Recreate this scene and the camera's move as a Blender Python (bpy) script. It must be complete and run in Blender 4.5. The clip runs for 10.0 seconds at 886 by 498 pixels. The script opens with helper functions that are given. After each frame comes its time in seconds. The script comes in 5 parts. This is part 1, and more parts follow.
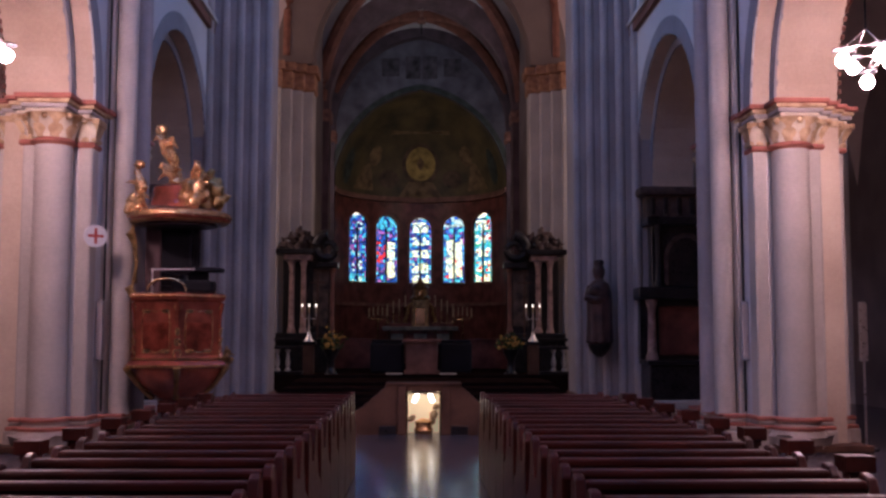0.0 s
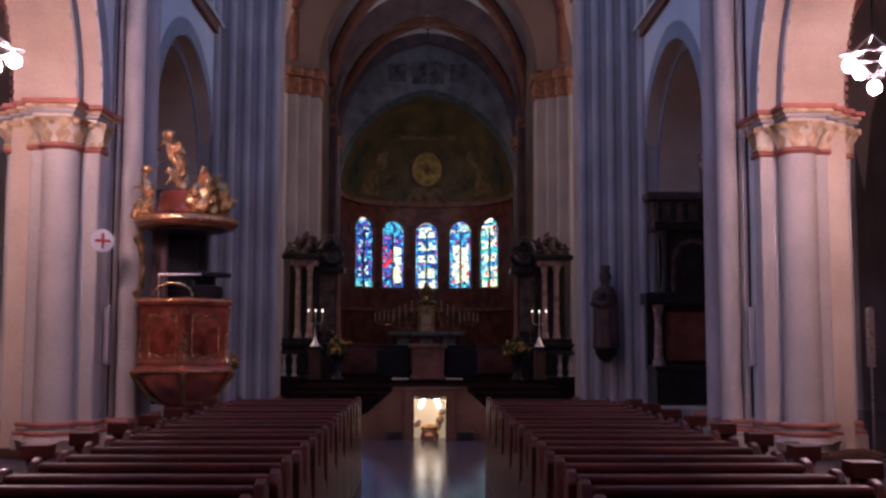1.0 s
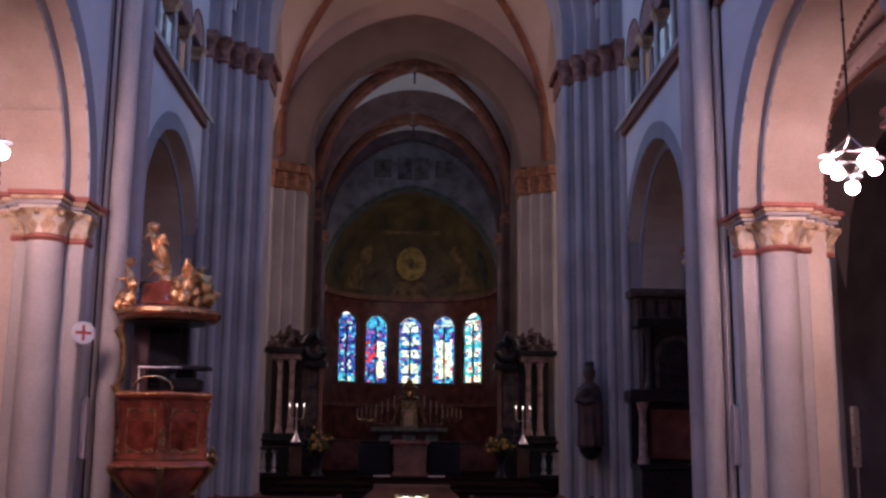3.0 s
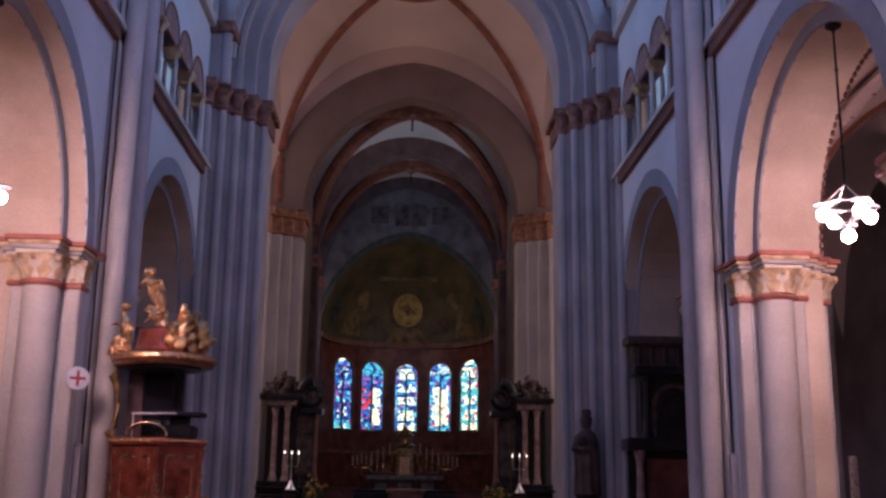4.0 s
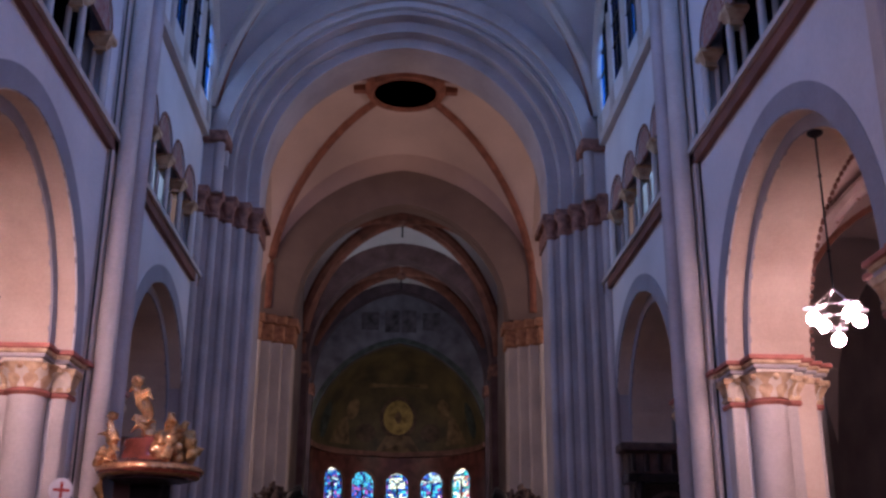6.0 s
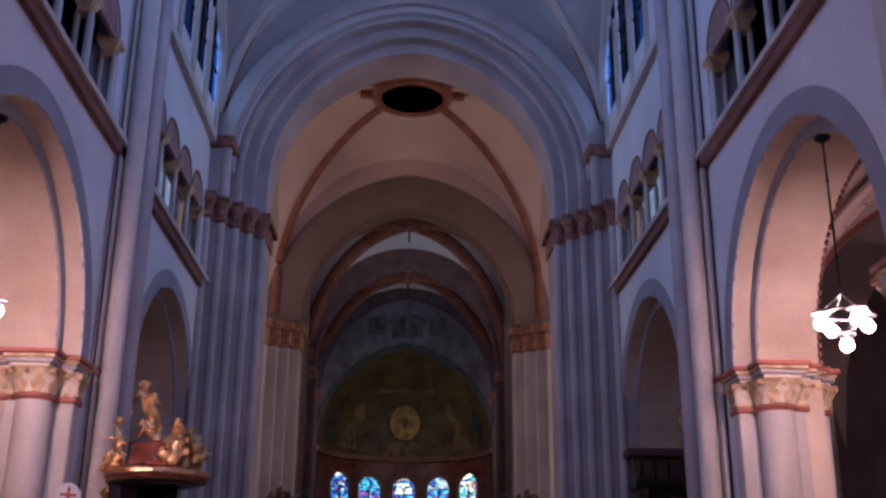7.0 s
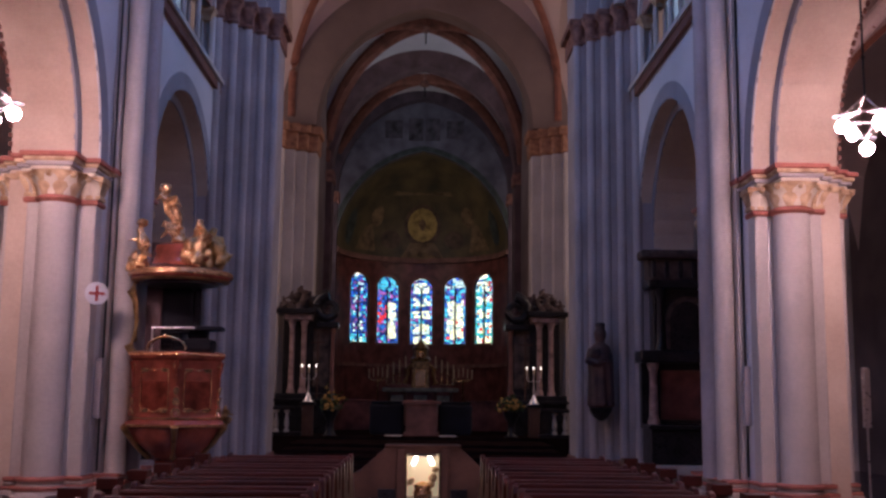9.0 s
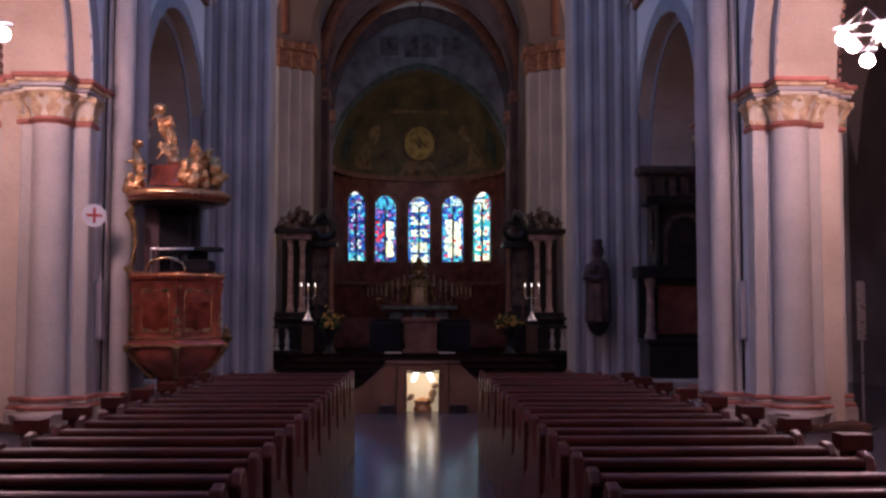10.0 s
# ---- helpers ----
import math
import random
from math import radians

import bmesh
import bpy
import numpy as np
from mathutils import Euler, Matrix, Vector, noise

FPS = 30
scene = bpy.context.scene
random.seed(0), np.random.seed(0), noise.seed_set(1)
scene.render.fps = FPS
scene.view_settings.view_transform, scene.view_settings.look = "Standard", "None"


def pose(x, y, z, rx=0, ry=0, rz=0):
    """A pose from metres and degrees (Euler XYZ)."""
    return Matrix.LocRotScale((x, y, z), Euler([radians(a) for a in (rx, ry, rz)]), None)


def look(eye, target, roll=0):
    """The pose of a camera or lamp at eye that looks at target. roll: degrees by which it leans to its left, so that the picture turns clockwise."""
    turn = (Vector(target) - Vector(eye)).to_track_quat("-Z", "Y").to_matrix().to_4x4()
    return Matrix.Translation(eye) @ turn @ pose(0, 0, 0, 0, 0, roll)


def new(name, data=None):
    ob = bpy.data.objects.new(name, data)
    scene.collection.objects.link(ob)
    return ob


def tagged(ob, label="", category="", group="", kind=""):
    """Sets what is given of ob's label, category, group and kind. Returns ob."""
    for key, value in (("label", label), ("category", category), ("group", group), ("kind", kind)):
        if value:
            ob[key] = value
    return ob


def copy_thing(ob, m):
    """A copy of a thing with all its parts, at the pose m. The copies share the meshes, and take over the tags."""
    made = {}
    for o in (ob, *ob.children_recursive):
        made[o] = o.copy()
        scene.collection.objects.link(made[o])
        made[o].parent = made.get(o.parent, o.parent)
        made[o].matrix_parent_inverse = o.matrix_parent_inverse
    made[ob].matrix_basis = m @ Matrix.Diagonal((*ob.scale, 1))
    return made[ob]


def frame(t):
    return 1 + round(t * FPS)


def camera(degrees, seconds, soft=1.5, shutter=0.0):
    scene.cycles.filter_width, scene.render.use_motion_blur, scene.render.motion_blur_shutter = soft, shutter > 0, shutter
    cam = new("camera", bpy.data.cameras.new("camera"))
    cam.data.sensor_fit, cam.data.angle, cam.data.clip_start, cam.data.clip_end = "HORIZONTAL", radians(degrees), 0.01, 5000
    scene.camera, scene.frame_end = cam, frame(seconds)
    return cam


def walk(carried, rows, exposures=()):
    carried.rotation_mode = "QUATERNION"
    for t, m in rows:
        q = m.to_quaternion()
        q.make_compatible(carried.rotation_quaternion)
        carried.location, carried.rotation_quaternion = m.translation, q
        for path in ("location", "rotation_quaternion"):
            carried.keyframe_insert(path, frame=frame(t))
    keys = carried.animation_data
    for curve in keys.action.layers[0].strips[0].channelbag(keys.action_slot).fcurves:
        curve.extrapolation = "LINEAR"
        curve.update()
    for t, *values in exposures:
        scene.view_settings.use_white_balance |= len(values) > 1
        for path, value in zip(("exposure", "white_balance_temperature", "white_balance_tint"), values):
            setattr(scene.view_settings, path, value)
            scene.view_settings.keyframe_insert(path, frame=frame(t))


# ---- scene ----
# ---- camera ----
cam = camera(46.0, 10.0, soft=2.7)
EYE = (-0.10, 0.0, 1.6)
# seconds, and the turn in degrees (Euler XYZ)
ROWS = [
    (0.0, 94.78, -0.08, -1.38),
    (0.5, 94.86, -0.33, -1.52),
    (1.0, 95.06, -0.15, -1.04),
    (1.5, 96.44, -0.77, -1.04),
    (2.0, 98.04, -0.51, -1.66),
    (2.5, 99.22, -0.45, -1.88),
    (4.0, 102.82, -0.76, -2.2),
    (4.5, 104.46, -0.75, -2.32),
    (5.0, 105.99, -0.36, -2.59),
    (5.5, 107.97, -0.28, -2.75),
    (7.0, 108.91, -0.43, -2.28),
    (7.5, 108.12, -0.21, -2.47),
    (8.0, 105.33, -0.14, -2.4),
    (8.5, 101.31, -0.49, -1.87),
    (9.0, 98.13, -0.66, -1.37),
    (9.5, 95.33, -0.1, -0.93),
    (10.0, 93.64, -0.04, -1.44),
]
walk(cam, [(t, pose(*EYE, rx, ry, rz)) for t, rx, ry, rz in ROWS], exposures=[(0.0, 0.0), (10.0, 0.0)])

# ---- world and large lights ----
world = bpy.data.worlds.new("sky")
scene.world = world
world.use_nodes = True
wn = world.node_tree
sky = wn.nodes.new("ShaderNodeTexSky")
sky.sky_type = "NISHITA"
sky.sun_disc = False
sky.sun_elevation, sky.sun_rotation = radians(24), radians(10)
wn.links.new(sky.outputs[0], wn.nodes["Background"].inputs[0])
wn.nodes["Background"].inputs[1].default_value = 0.15


def area_lamp(name, m, sx, sy, watts, colour, spread=180):
    data = bpy.data.lights.new(name, "AREA")
    data.shape, data.size, data.size_y = "RECTANGLE", sx, sy
    data.energy, data.color, data.spread = watts, colour, radians(spread)
    ob = new(name, data)
    ob.matrix_world = m
    return ob


def bulb_lamp(name, place, watts, colour, radius=0.12):
    data = bpy.data.lights.new(name, "POINT")
    data.energy, data.color, data.shadow_soft_size = watts, colour, radius
    ob = new(name, data)
    ob.location = place
    return ob


DAY = (0.20, 0.38, 1.0)
LAMP_GLOW = 312.0
# daylight from the clerestory openings, high in both nave walls
for yc, watts in ((-3.5, 110), (4.4, 140), (12.45, 400)):
    for s in (-1, 1):
        area_lamp("clerestory_daylight", look((s * 5.1, yc, 14.9), (0, yc + 5, 8.5)), 4.2, 2.6, watts, DAY)
for s in (-1, 1):
    area_lamp("clerestory_daylight", look((s * 6.3, 20.9, 15.0), (0, 20.9, 10.0)), 5.0, 3.4, 640, (0.34, 0.54, 1.0))

# warm fill added in the transepts, daylight of unseen chancel side windows, behind arches
for s in (-1, 1):
    area_lamp("transept_fill_light", look((s * 10.6, 29.4, 9.0), (0, 30.4, 9.5)), 4.0, 6.0, 300, (1.0, 0.70, 0.66))
    area_lamp("chancel_window_light", look((s * 3.5, 36.1, 10.8), (-s * 2.2, 38.6, 13.4)), 1.4, 2.2, 36, (0.80, 0.82, 1.0), 110)
    # extra warm lamps to lift the dark apse; no window stands here
    area_lamp("sanctuary_fill_light", look((s * 3.15, 39.7, 8.0), (-s * 0.6, 44.6, 6.6)), 1.4, 2.4, 30, (1.0, 0.76, 0.72))

# ---- materials ----
def material(name, base, rough=0.8, metal=0.0, spread=0.12, scale=1.2, fine=22.0, bump=0.15, tint=None, spec=0.3, island=False):
    """A surface with large stains and fine grain; tint: a second colour that the stains lean to."""
    m = bpy.data.materials.new(name)
    m.use_nodes = True
    nt = m.node_tree
    b = nt.nodes["Principled BSDF"]
    geo = nt.nodes.new("ShaderNodeNewGeometry")
    big, small = nt.nodes.new("ShaderNodeTexNoise"), nt.nodes.new("ShaderNodeTexNoise")
    big.inputs["Scale"].default_value, big.inputs["Detail"].default_value = scale, 5
    small.inputs["Scale"].default_value, small.inputs["Detail"].default_value = fine, 6
    for n in (big, small):
        nt.links.new(geo.outputs["Position"], n.inputs["Vector"])
    ramp = nt.nodes.new("ShaderNodeValToRGB")
    dark = tint or [c * (1 - 1.6 * spread) for c in base]
    ramp.color_ramp.elements[0].position, ramp.color_ramp.elements[0].color = 0.32, (*dark, 1)
    ramp.color_ramp.elements[1].position, ramp.color_ramp.elements[1].color = 0.68, (*[min(1, c * (1 + 0.5 * spread)) for c in base], 1)
    mix = nt.nodes.new("ShaderNodeMixRGB")
    mix.blend_type, mix.inputs[0].default_value = "OVERLAY", 0.14
    nt.links.new(big.outputs["Fac"], ramp.inputs[0])
    nt.links.new(ramp.outputs[0], mix.inputs[1])
    nt.links.new(small.outputs["Fac"], mix.inputs[2])
    out = mix.outputs[0]
    if island:
        info = nt.nodes.new("ShaderNodeObjectInfo")
        hsv = nt.nodes.new("ShaderNodeHueSaturation")
        add = nt.nodes.new("ShaderNodeMath")
        add.operation, add.inputs[1].default_value = "MULTIPLY_ADD", 0.45
        add.inputs[2].default_value = 0.78
        nt.links.new(info.outputs["Random"], add.inputs[0])
        nt.links.new(add.outputs[0], hsv.inputs["Value"])
        nt.links.new(out, hsv.inputs["Color"])
        out = hsv.outputs[0]
    nt.links.new(out, b.inputs["Base Color"])
    rr = nt.nodes.new("ShaderNodeMapRange")
    rr.inputs["To Min"].default_value, rr.inputs["To Max"].default_value = max(0.02, rough - 0.12), min(1, rough + 0.12)
    nt.links.new(small.outputs["Fac"], rr.inputs["Value"])
    nt.links.new(rr.outputs[0], b.inputs["Roughness"])
    b.inputs["Metallic"].default_value = metal
    b.inputs["Specular IOR Level"].default_value = spec
    if bump:
        bp = nt.nodes.new("ShaderNodeBump")
        bp.inputs["Strength"].default_value, bp.inputs["Distance"].default_value = bump, 0.02
        nt.links.new(small.outputs["Fac"], bp.inputs["Height"])
        nt.links.new(bp.outputs[0], b.inputs["Normal"])
    return m


def glowing(name, colour, strength):
    m = bpy.data.materials.new(name)
    m.use_nodes = True
    b = m.node_tree.nodes["Principled BSDF"]
    b.inputs["Base Color"].default_value = (*colour, 1)
    b.inputs["Emission Color"].default_value = (*colour, 1)
    b.inputs["Emission Strength"].default_value = strength
    return m


def tinted_glass(name, colour):
    """Leaded glass: light from the sky passes and takes its colour."""
    m = bpy.data.materials.new(name)
    m.use_nodes = True
    nt = m.node_tree
    clear, gloss, mix = nt.nodes.new("ShaderNodeBsdfTransparent"), nt.nodes.new("ShaderNodeBsdfGlossy"), nt.nodes.new("ShaderNodeMixShader")
    noise_tex, geo, ramp = nt.nodes.new("ShaderNodeTexNoise"), nt.nodes.new("ShaderNodeNewGeometry"), nt.nodes.new("ShaderNodeMixRGB")
    noise_tex.inputs["Scale"].default_value = 7.0
    nt.links.new(geo.outputs["Position"], noise_tex.inputs["Vector"])
    ramp.inputs[1].default_value = (*[c * 0.55 for c in colour], 1)
    ramp.inputs[2].default_value = (*[min(1, c * 1.25) for c in colour], 1)
    nt.links.new(noise_tex.outputs["Fac"], ramp.inputs[0])
    nt.links.new(ramp.outputs[0], clear.inputs[0])
    gloss.inputs["Roughness"].default_value = 0.15
    mix.inputs[0].default_value = 0.05
    nt.links.new(clear.outputs[0], mix.inputs[1])
    nt.links.new(gloss.outputs[0], mix.inputs[2])
    nt.links.new(mix.outputs[0], nt.nodes["Material Output"].inputs[0])
    return m


PLASTER = material("white_plaster", (0.62, 0.62, 0.64), 0.9, spread=0.08, scale=0.6, fine=14)
STONE = material("pier_stone", (0.52, 0.47, 0.43), 0.85, spread=0.12, scale=0.9, fine=18)
GREY_STONE = material("grey_stone", (0.42, 0.375, 0.375), 0.85, spread=0.14, scale=0.8, fine=18)
BAND = material("painted_grey_band", (0.30, 0.30, 0.33), 0.9, spread=0.1)
DIM_PAINT = material("dim_wall_painting", (0.15, 0.15, 0.18), 0.9, spread=0.4, scale=1.6, tint=(0.08, 0.08, 0.10))
# blue gloom of the passage, put into the colour of its walls
PASSAGE = material("passage_shade_blue", (0.030, 0.045, 0.085), 0.9, spread=0.2)
BROWN_BAND = material("painted_brown_band", (0.21, 0.10, 0.075), 0.9, spread=0.18)
RED_BAND = material("painted_red_band", (0.44, 0.16, 0.12), 0.85, spread=0.2, scale=4)
OCHRE = material("ochre_carved_stone", (0.60, 0.45, 0.28), 0.8, spread=0.2, scale=5, tint=(0.30, 0.17, 0.09))
VAULT_ROSE = material("rose_plaster", (0.58, 0.45, 0.40), 0.9, spread=0.1, scale=0.5)
VAULT_WHITE = material("vault_plaster", (0.50, 0.48, 0.49), 0.9, spread=0.1, scale=0.5)
SOFFIT = material("arch_soffit_plaster", (0.66, 0.54, 0.43), 0.9, spread=0.16, scale=0.8, tint=(0.50, 0.38, 0.29))
MARBLE = material("dark_red_marble", (0.19, 0.065, 0.05), 0.35, spread=0.35, scale=2.5, fine=9)
BLACK_MARBLE = material("black_marble", (0.02, 0.018, 0.02), 0.3, spread=0.4, scale=3)
WOOD = material("dark_pew_wood", (0.066, 0.013, 0.009), 0.36, spread=0.35, scale=3, fine=30, spec=0.25)
PULPIT_WOOD = material("walnut_veneer", (0.24, 0.056, 0.034), 0.18, spread=0.35, scale=3.5, fine=24, bump=0.05, spec=0.7)
PULPIT_FIELD = material("red_brown_veneer", (0.34, 0.07, 0.042), 0.18, spread=0.4, scale=5, fine=20, bump=0.04, spec=0.6)
BACK_WOOD = material("purple_brown_board", (0.10, 0.055, 0.06), 0.5, spread=0.25)
GOLD = material("gilding", (0.86, 0.50, 0.24), 0.24, metal=0.88, spread=0.3, scale=9, fine=40, bump=0.4)
FLOOR = material("polished_grey_floor", (0.09, 0.08, 0.095), 0.2, spread=0.2, scale=1.2, fine=10, bump=0.03, spec=0.6)
CARPET = material("dark_carpet", (0.020, 0.011, 0.010), 0.97, spread=0.3, scale=2, spec=0.0)
TAN_STONE = material("tan_stone", (0.115, 0.06, 0.042), 0.7, spread=0.25, scale=2, spec=0.1)
MOSAIC = material("gold_mosaic", (0.13, 0.10, 0.045), 0.4, spread=0.4, scale=1.1, fine=45, bump=0.3, tint=(0.05, 0.045, 0.028))
APSE_TRIM = material("reddish_stone_trim", (0.24, 0.12, 0.09), 0.6, spread=0.25, scale=3)
GOLD_LIGHT = material("bright_gold_mosaic", (0.50, 0.38, 0.13), 0.35, metal=0.5, spread=0.35, scale=4, fine=50, bump=0.3)
MOSAIC_TAN = material("tan_mosaic", (0.22, 0.15, 0.075), 0.5, spread=0.4, scale=3, fine=50)
MOSAIC_BROWN = material("brown_mosaic", (0.12, 0.08, 0.05), 0.5, spread=0.4, scale=3, fine=50)
MOSAIC_GREEN = material("dark_green_mosaic", (0.06, 0.08, 0.07), 0.5, spread=0.4, scale=3, fine=50)
OLD_GOLD = material("dull_gilding", (0.46, 0.28, 0.12), 0.36, metal=0.9, spread=0.4, scale=9, fine=40, bump=0.4)
TAN_RED = material("reddish_sandstone", (0.22, 0.10, 0.075), 0.6, spread=0.25, scale=3)
ROSE_MARBLE = material("pale_rose_marble", (0.42, 0.27, 0.24), 0.4, spread=0.35, scale=5)
CREST = material("dark_brown_carving", (0.10, 0.065, 0.055), 0.6, spread=0.35, scale=6)
OLD_PAINT = material("darkened_painting", (0.12, 0.08, 0.06), 0.5, spread=0.5, scale=4)
BLACK_CLOTH = material("black_cloth", (0.012, 0.012, 0.018), 0.9, spread=0.3)
STATUE_PAINT = material("dark_painted_wood", (0.10, 0.05, 0.042), 0.4, spread=0.5, scale=2.6, tint=(0.018, 0.015, 0.02))
DARK_OCHRE = material("dark_ochre_carved_stone", (0.30, 0.15, 0.11), 0.85, spread=0.35, scale=6, tint=(0.13, 0.06, 0.05), bump=0.4)
TYMPANUM = material("dark_red_tympanum", (0.22, 0.09, 0.08), 0.85, spread=0.5, scale=9, tint=(0.34, 0.25, 0.22))
ROSE_BROWN = material("brown_rib_paint", (0.27, 0.11, 0.075), 0.85, spread=0.25, scale=3)
# beige-brown with the shade of the west-facing arch mixed into the colour
ARCH_BAND = material("beige_brown_arch_shade", (0.20, 0.145, 0.125), 0.9, spread=0.12, scale=0.8)
GLASS_BLUE = tinted_glass("blue_glass", (0.012, 0.05, 0.16))
GLASS_CLEAR = tinted_glass("pale_blue_glass", (0.11, 0.38, 0.68))
DARK_PANEL = material("dark_painted_panel", (0.10, 0.095, 0.11), 0.9, spread=0.45, scale=3)
CREAM = material("cream_painted_stone", (0.66, 0.58, 0.46), 0.85, spread=0.12, scale=4)
WHITE_STONE = material("white_marble", (0.62, 0.56, 0.50), 0.5, spread=0.15, scale=3)
BRASS = material("polished_brass", (0.70, 0.52, 0.28), 0.25, metal=1.0, spread=0.2)
CHROME = material("light_metal", (0.75, 0.70, 0.68), 0.3, metal=1.0, spread=0.1)
GREY_PAINT = material("grey_loudspeaker_paint", (0.33, 0.32, 0.34), 0.6, spread=0.08)
LEAF = material("bouquet_leaves", (0.06, 0.09, 0.03), 0.7, spread=0.3, scale=12)
PETAL = material("yellow_petals", (0.55, 0.32, 0.08), 0.7, spread=0.4, scale=14)
WAX = material("candle_wax", (0.55, 0.42, 0.26), 0.5, spread=0.05)
# pier bases: darker and more mottled than the cream of the capitals
BASE_STONE = material("darker_base_stone", (0.44, 0.37, 0.32), 0.85, spread=0.25, scale=3, tint=(0.26, 0.20, 0.17))
# dimness of the aisle and chancel walls, put into a darker stone colour
DIMMED_STONE = material("dimmed_stone", (0.20, 0.15, 0.14), 0.85, spread=0.2, scale=0.9)
CHANCEL_OCHRE = material("reddish_ochre_carved_stone", (0.42, 0.22, 0.13), 0.8, spread=0.3, scale=6, tint=(0.22, 0.10, 0.06), bump=0.5)
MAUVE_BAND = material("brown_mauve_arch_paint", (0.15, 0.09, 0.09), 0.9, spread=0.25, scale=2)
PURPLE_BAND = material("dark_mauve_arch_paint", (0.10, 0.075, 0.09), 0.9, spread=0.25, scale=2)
ALTAR_SLAB = material("grey_green_marble", (0.24, 0.24, 0.20), 0.35, spread=0.3, scale=4)
CHANCEL_RIB = material("chancel_rib_paint", (0.20, 0.075, 0.05), 0.85, spread=0.25, scale=3)
RED_PAINT = material("red_cross_paint", (0.45, 0.08, 0.07), 0.8, spread=0.2)
GLOBE = glowing("lit_opal_glass", (1.0, 0.65, 0.74), LAMP_GLOW)
FLAME = glowing("candle_flame", (1.0, 0.88, 0.80), 3.0)
NICHE_GLOW = glowing("lit_niche_panel", (1.0, 0.80, 0.55), 0.30)
NICHE_TUBE = glowing("lit_niche_tube", (1.0, 0.92, 0.82), 9.0)
DARK_IRON = material("dark_iron", (0.03, 0.03, 0.032), 0.5, metal=0.8, spread=0.2)


# ---- mesh helpers ----
def part(name, bm, mat, parent=None, label=""):
    """Links a bmesh as one mesh object, under a parent where one is given."""
    bmesh.ops.recalc_face_normals(bm, faces=bm.faces)
    me = bpy.data.meshes.new(name)
    bm.to_mesh(me)
    bm.free()
    me.materials.append(mat)
    ob = new(name, me)
    if parent is not None:
        ob.parent = parent
    if label:
        ob["label"] = label
    return ob


def smooth(ob, angle=40):
    me = ob.data
    me.shade_smooth()
    me.set_sharp_from_angle(angle=radians(angle))
    return ob


def empty(name, place=(0, 0, 0), turn=0.0):
    ob = new(name)
    ob.matrix_basis = pose(*place, 0, 0, turn)
    return ob


def box(bm, x0, x1, y0, y1, z0, z1):
    v = [bm.verts.new((x, y, z)) for x in (x0, x1) for y in (y0, y1) for z in (z0, z1)]
    for q in ((0, 1, 3, 2), (4, 6, 7, 5), (0, 4, 5, 1), (2, 3, 7, 6), (0, 2, 6, 4), (1, 5, 7, 3)):
        bm.faces.new([v[i] for i in q])
    return bm


def soft_box(x0, x1, y0, y1, z0, z1, r=0.012):
    bm = box(bmesh.new(), x0, x1, y0, y1, z0, z1)
    bmesh.ops.bevel(bm, geom=list(bm.edges), offset=r, segments=2, profile=0.5, affect="EDGES")
    return bm


def lathe(bm, profile, cx=0.0, cy=0.0, seg=24, a0=0.0, a1=360.0):
    """A turned form from (radius, z) pairs about an upright axis."""
    full = abs(a1 - a0) > 359.9
    n = seg if full else seg + 1
    rings = []
    for r, z in profile:
        rings.append([bm.verts.new((cx + r * math.cos(radians(a0 + (a1 - a0) * i / seg)), cy + r * math.sin(radians(a0 + (a1 - a0) * i / seg)), z)) for i in range(n)])
    for p, q in zip(rings, rings[1:]):
        for i in range(seg):
            j = (i + 1) % n
            bm.faces.new((p[i], p[j], q[j], q[i]))
    if full:
        if profile[0][0] > 1e-4:
            bm.faces.new(rings[0][::-1])
        if profile[-1][0] > 1e-4:
            bm.faces.new(rings[-1])
    return bm


def tube(bm, points, r, seg=8):
    """A round bar along points; r may be a list."""
    rs = r if isinstance(r, (list, tuple)) else [r] * len(points)
    pts = [Vector(p) for p in points]
    rings = []
    for i, p in enumerate(pts):
        d = (pts[min(i + 1, len(pts) - 1)] - pts[max(i - 1, 0)]).normalized()
        a = d.orthogonal().normalized() if abs(d.z) > 0.99 else d.cross(Vector((0, 0, 1))).normalized()
        b = d.cross(a)
        rings.append([bm.verts.new(p + rs[i] * (a * math.cos(2 * math.pi * k / seg) + b * math.sin(2 * math.pi * k / seg))) for k in range(seg)])
    for p, q in zip(rings, rings[1:]):
        for k in range(seg):
            bm.faces.new((p[k], p[(k + 1) % seg], q[(k + 1) % seg], q[k]))
    bm.faces.new(rings[0][::-1])
    bm.faces.new(rings[-1])
    return bm


def arch_z(u, half, spring, rise):
    """Height of a (pointed) arch at u from its middle."""
    R = (half * half + rise * rise) / (2 * half)
    u = min(abs(u), half)
    return spring + math.sqrt(max(0.0, R * R - (u + R - half) ** 2))


def along_y(x0, sgn):
    """Frame of a wall along the nave: s along y, d into the wall."""
    return lambda s, d, z: (sgn * (x0 + d), s, z)


def along_x(y0):
    return lambda s, d, z: (s, y0 + d, z)


def wall_strip(bm, to, ss, low, high, d0, d1):
    """A wall of thickness d0..d1 whose lower and upper edges follow two functions of s."""
    cols = [[bm.verts.new(to(s, d, f(s))) for d in (d0, d1) for f in (low, high)] for s in ss]
    for a, b in zip(cols, cols[1:]):
        for i, j in ((0, 1), (3, 2), (1, 3), (2, 0)):
            bm.faces.new((a[i], b[i], b[j], a[j]))
    for c in (cols[0], cols[-1]):
        bm.faces.new((c[0], c[1], c[3], c[2]))
    return bm


def steps_to(a, b, n):
    return [a + (b - a) * i / n for i in range(n + 1)]


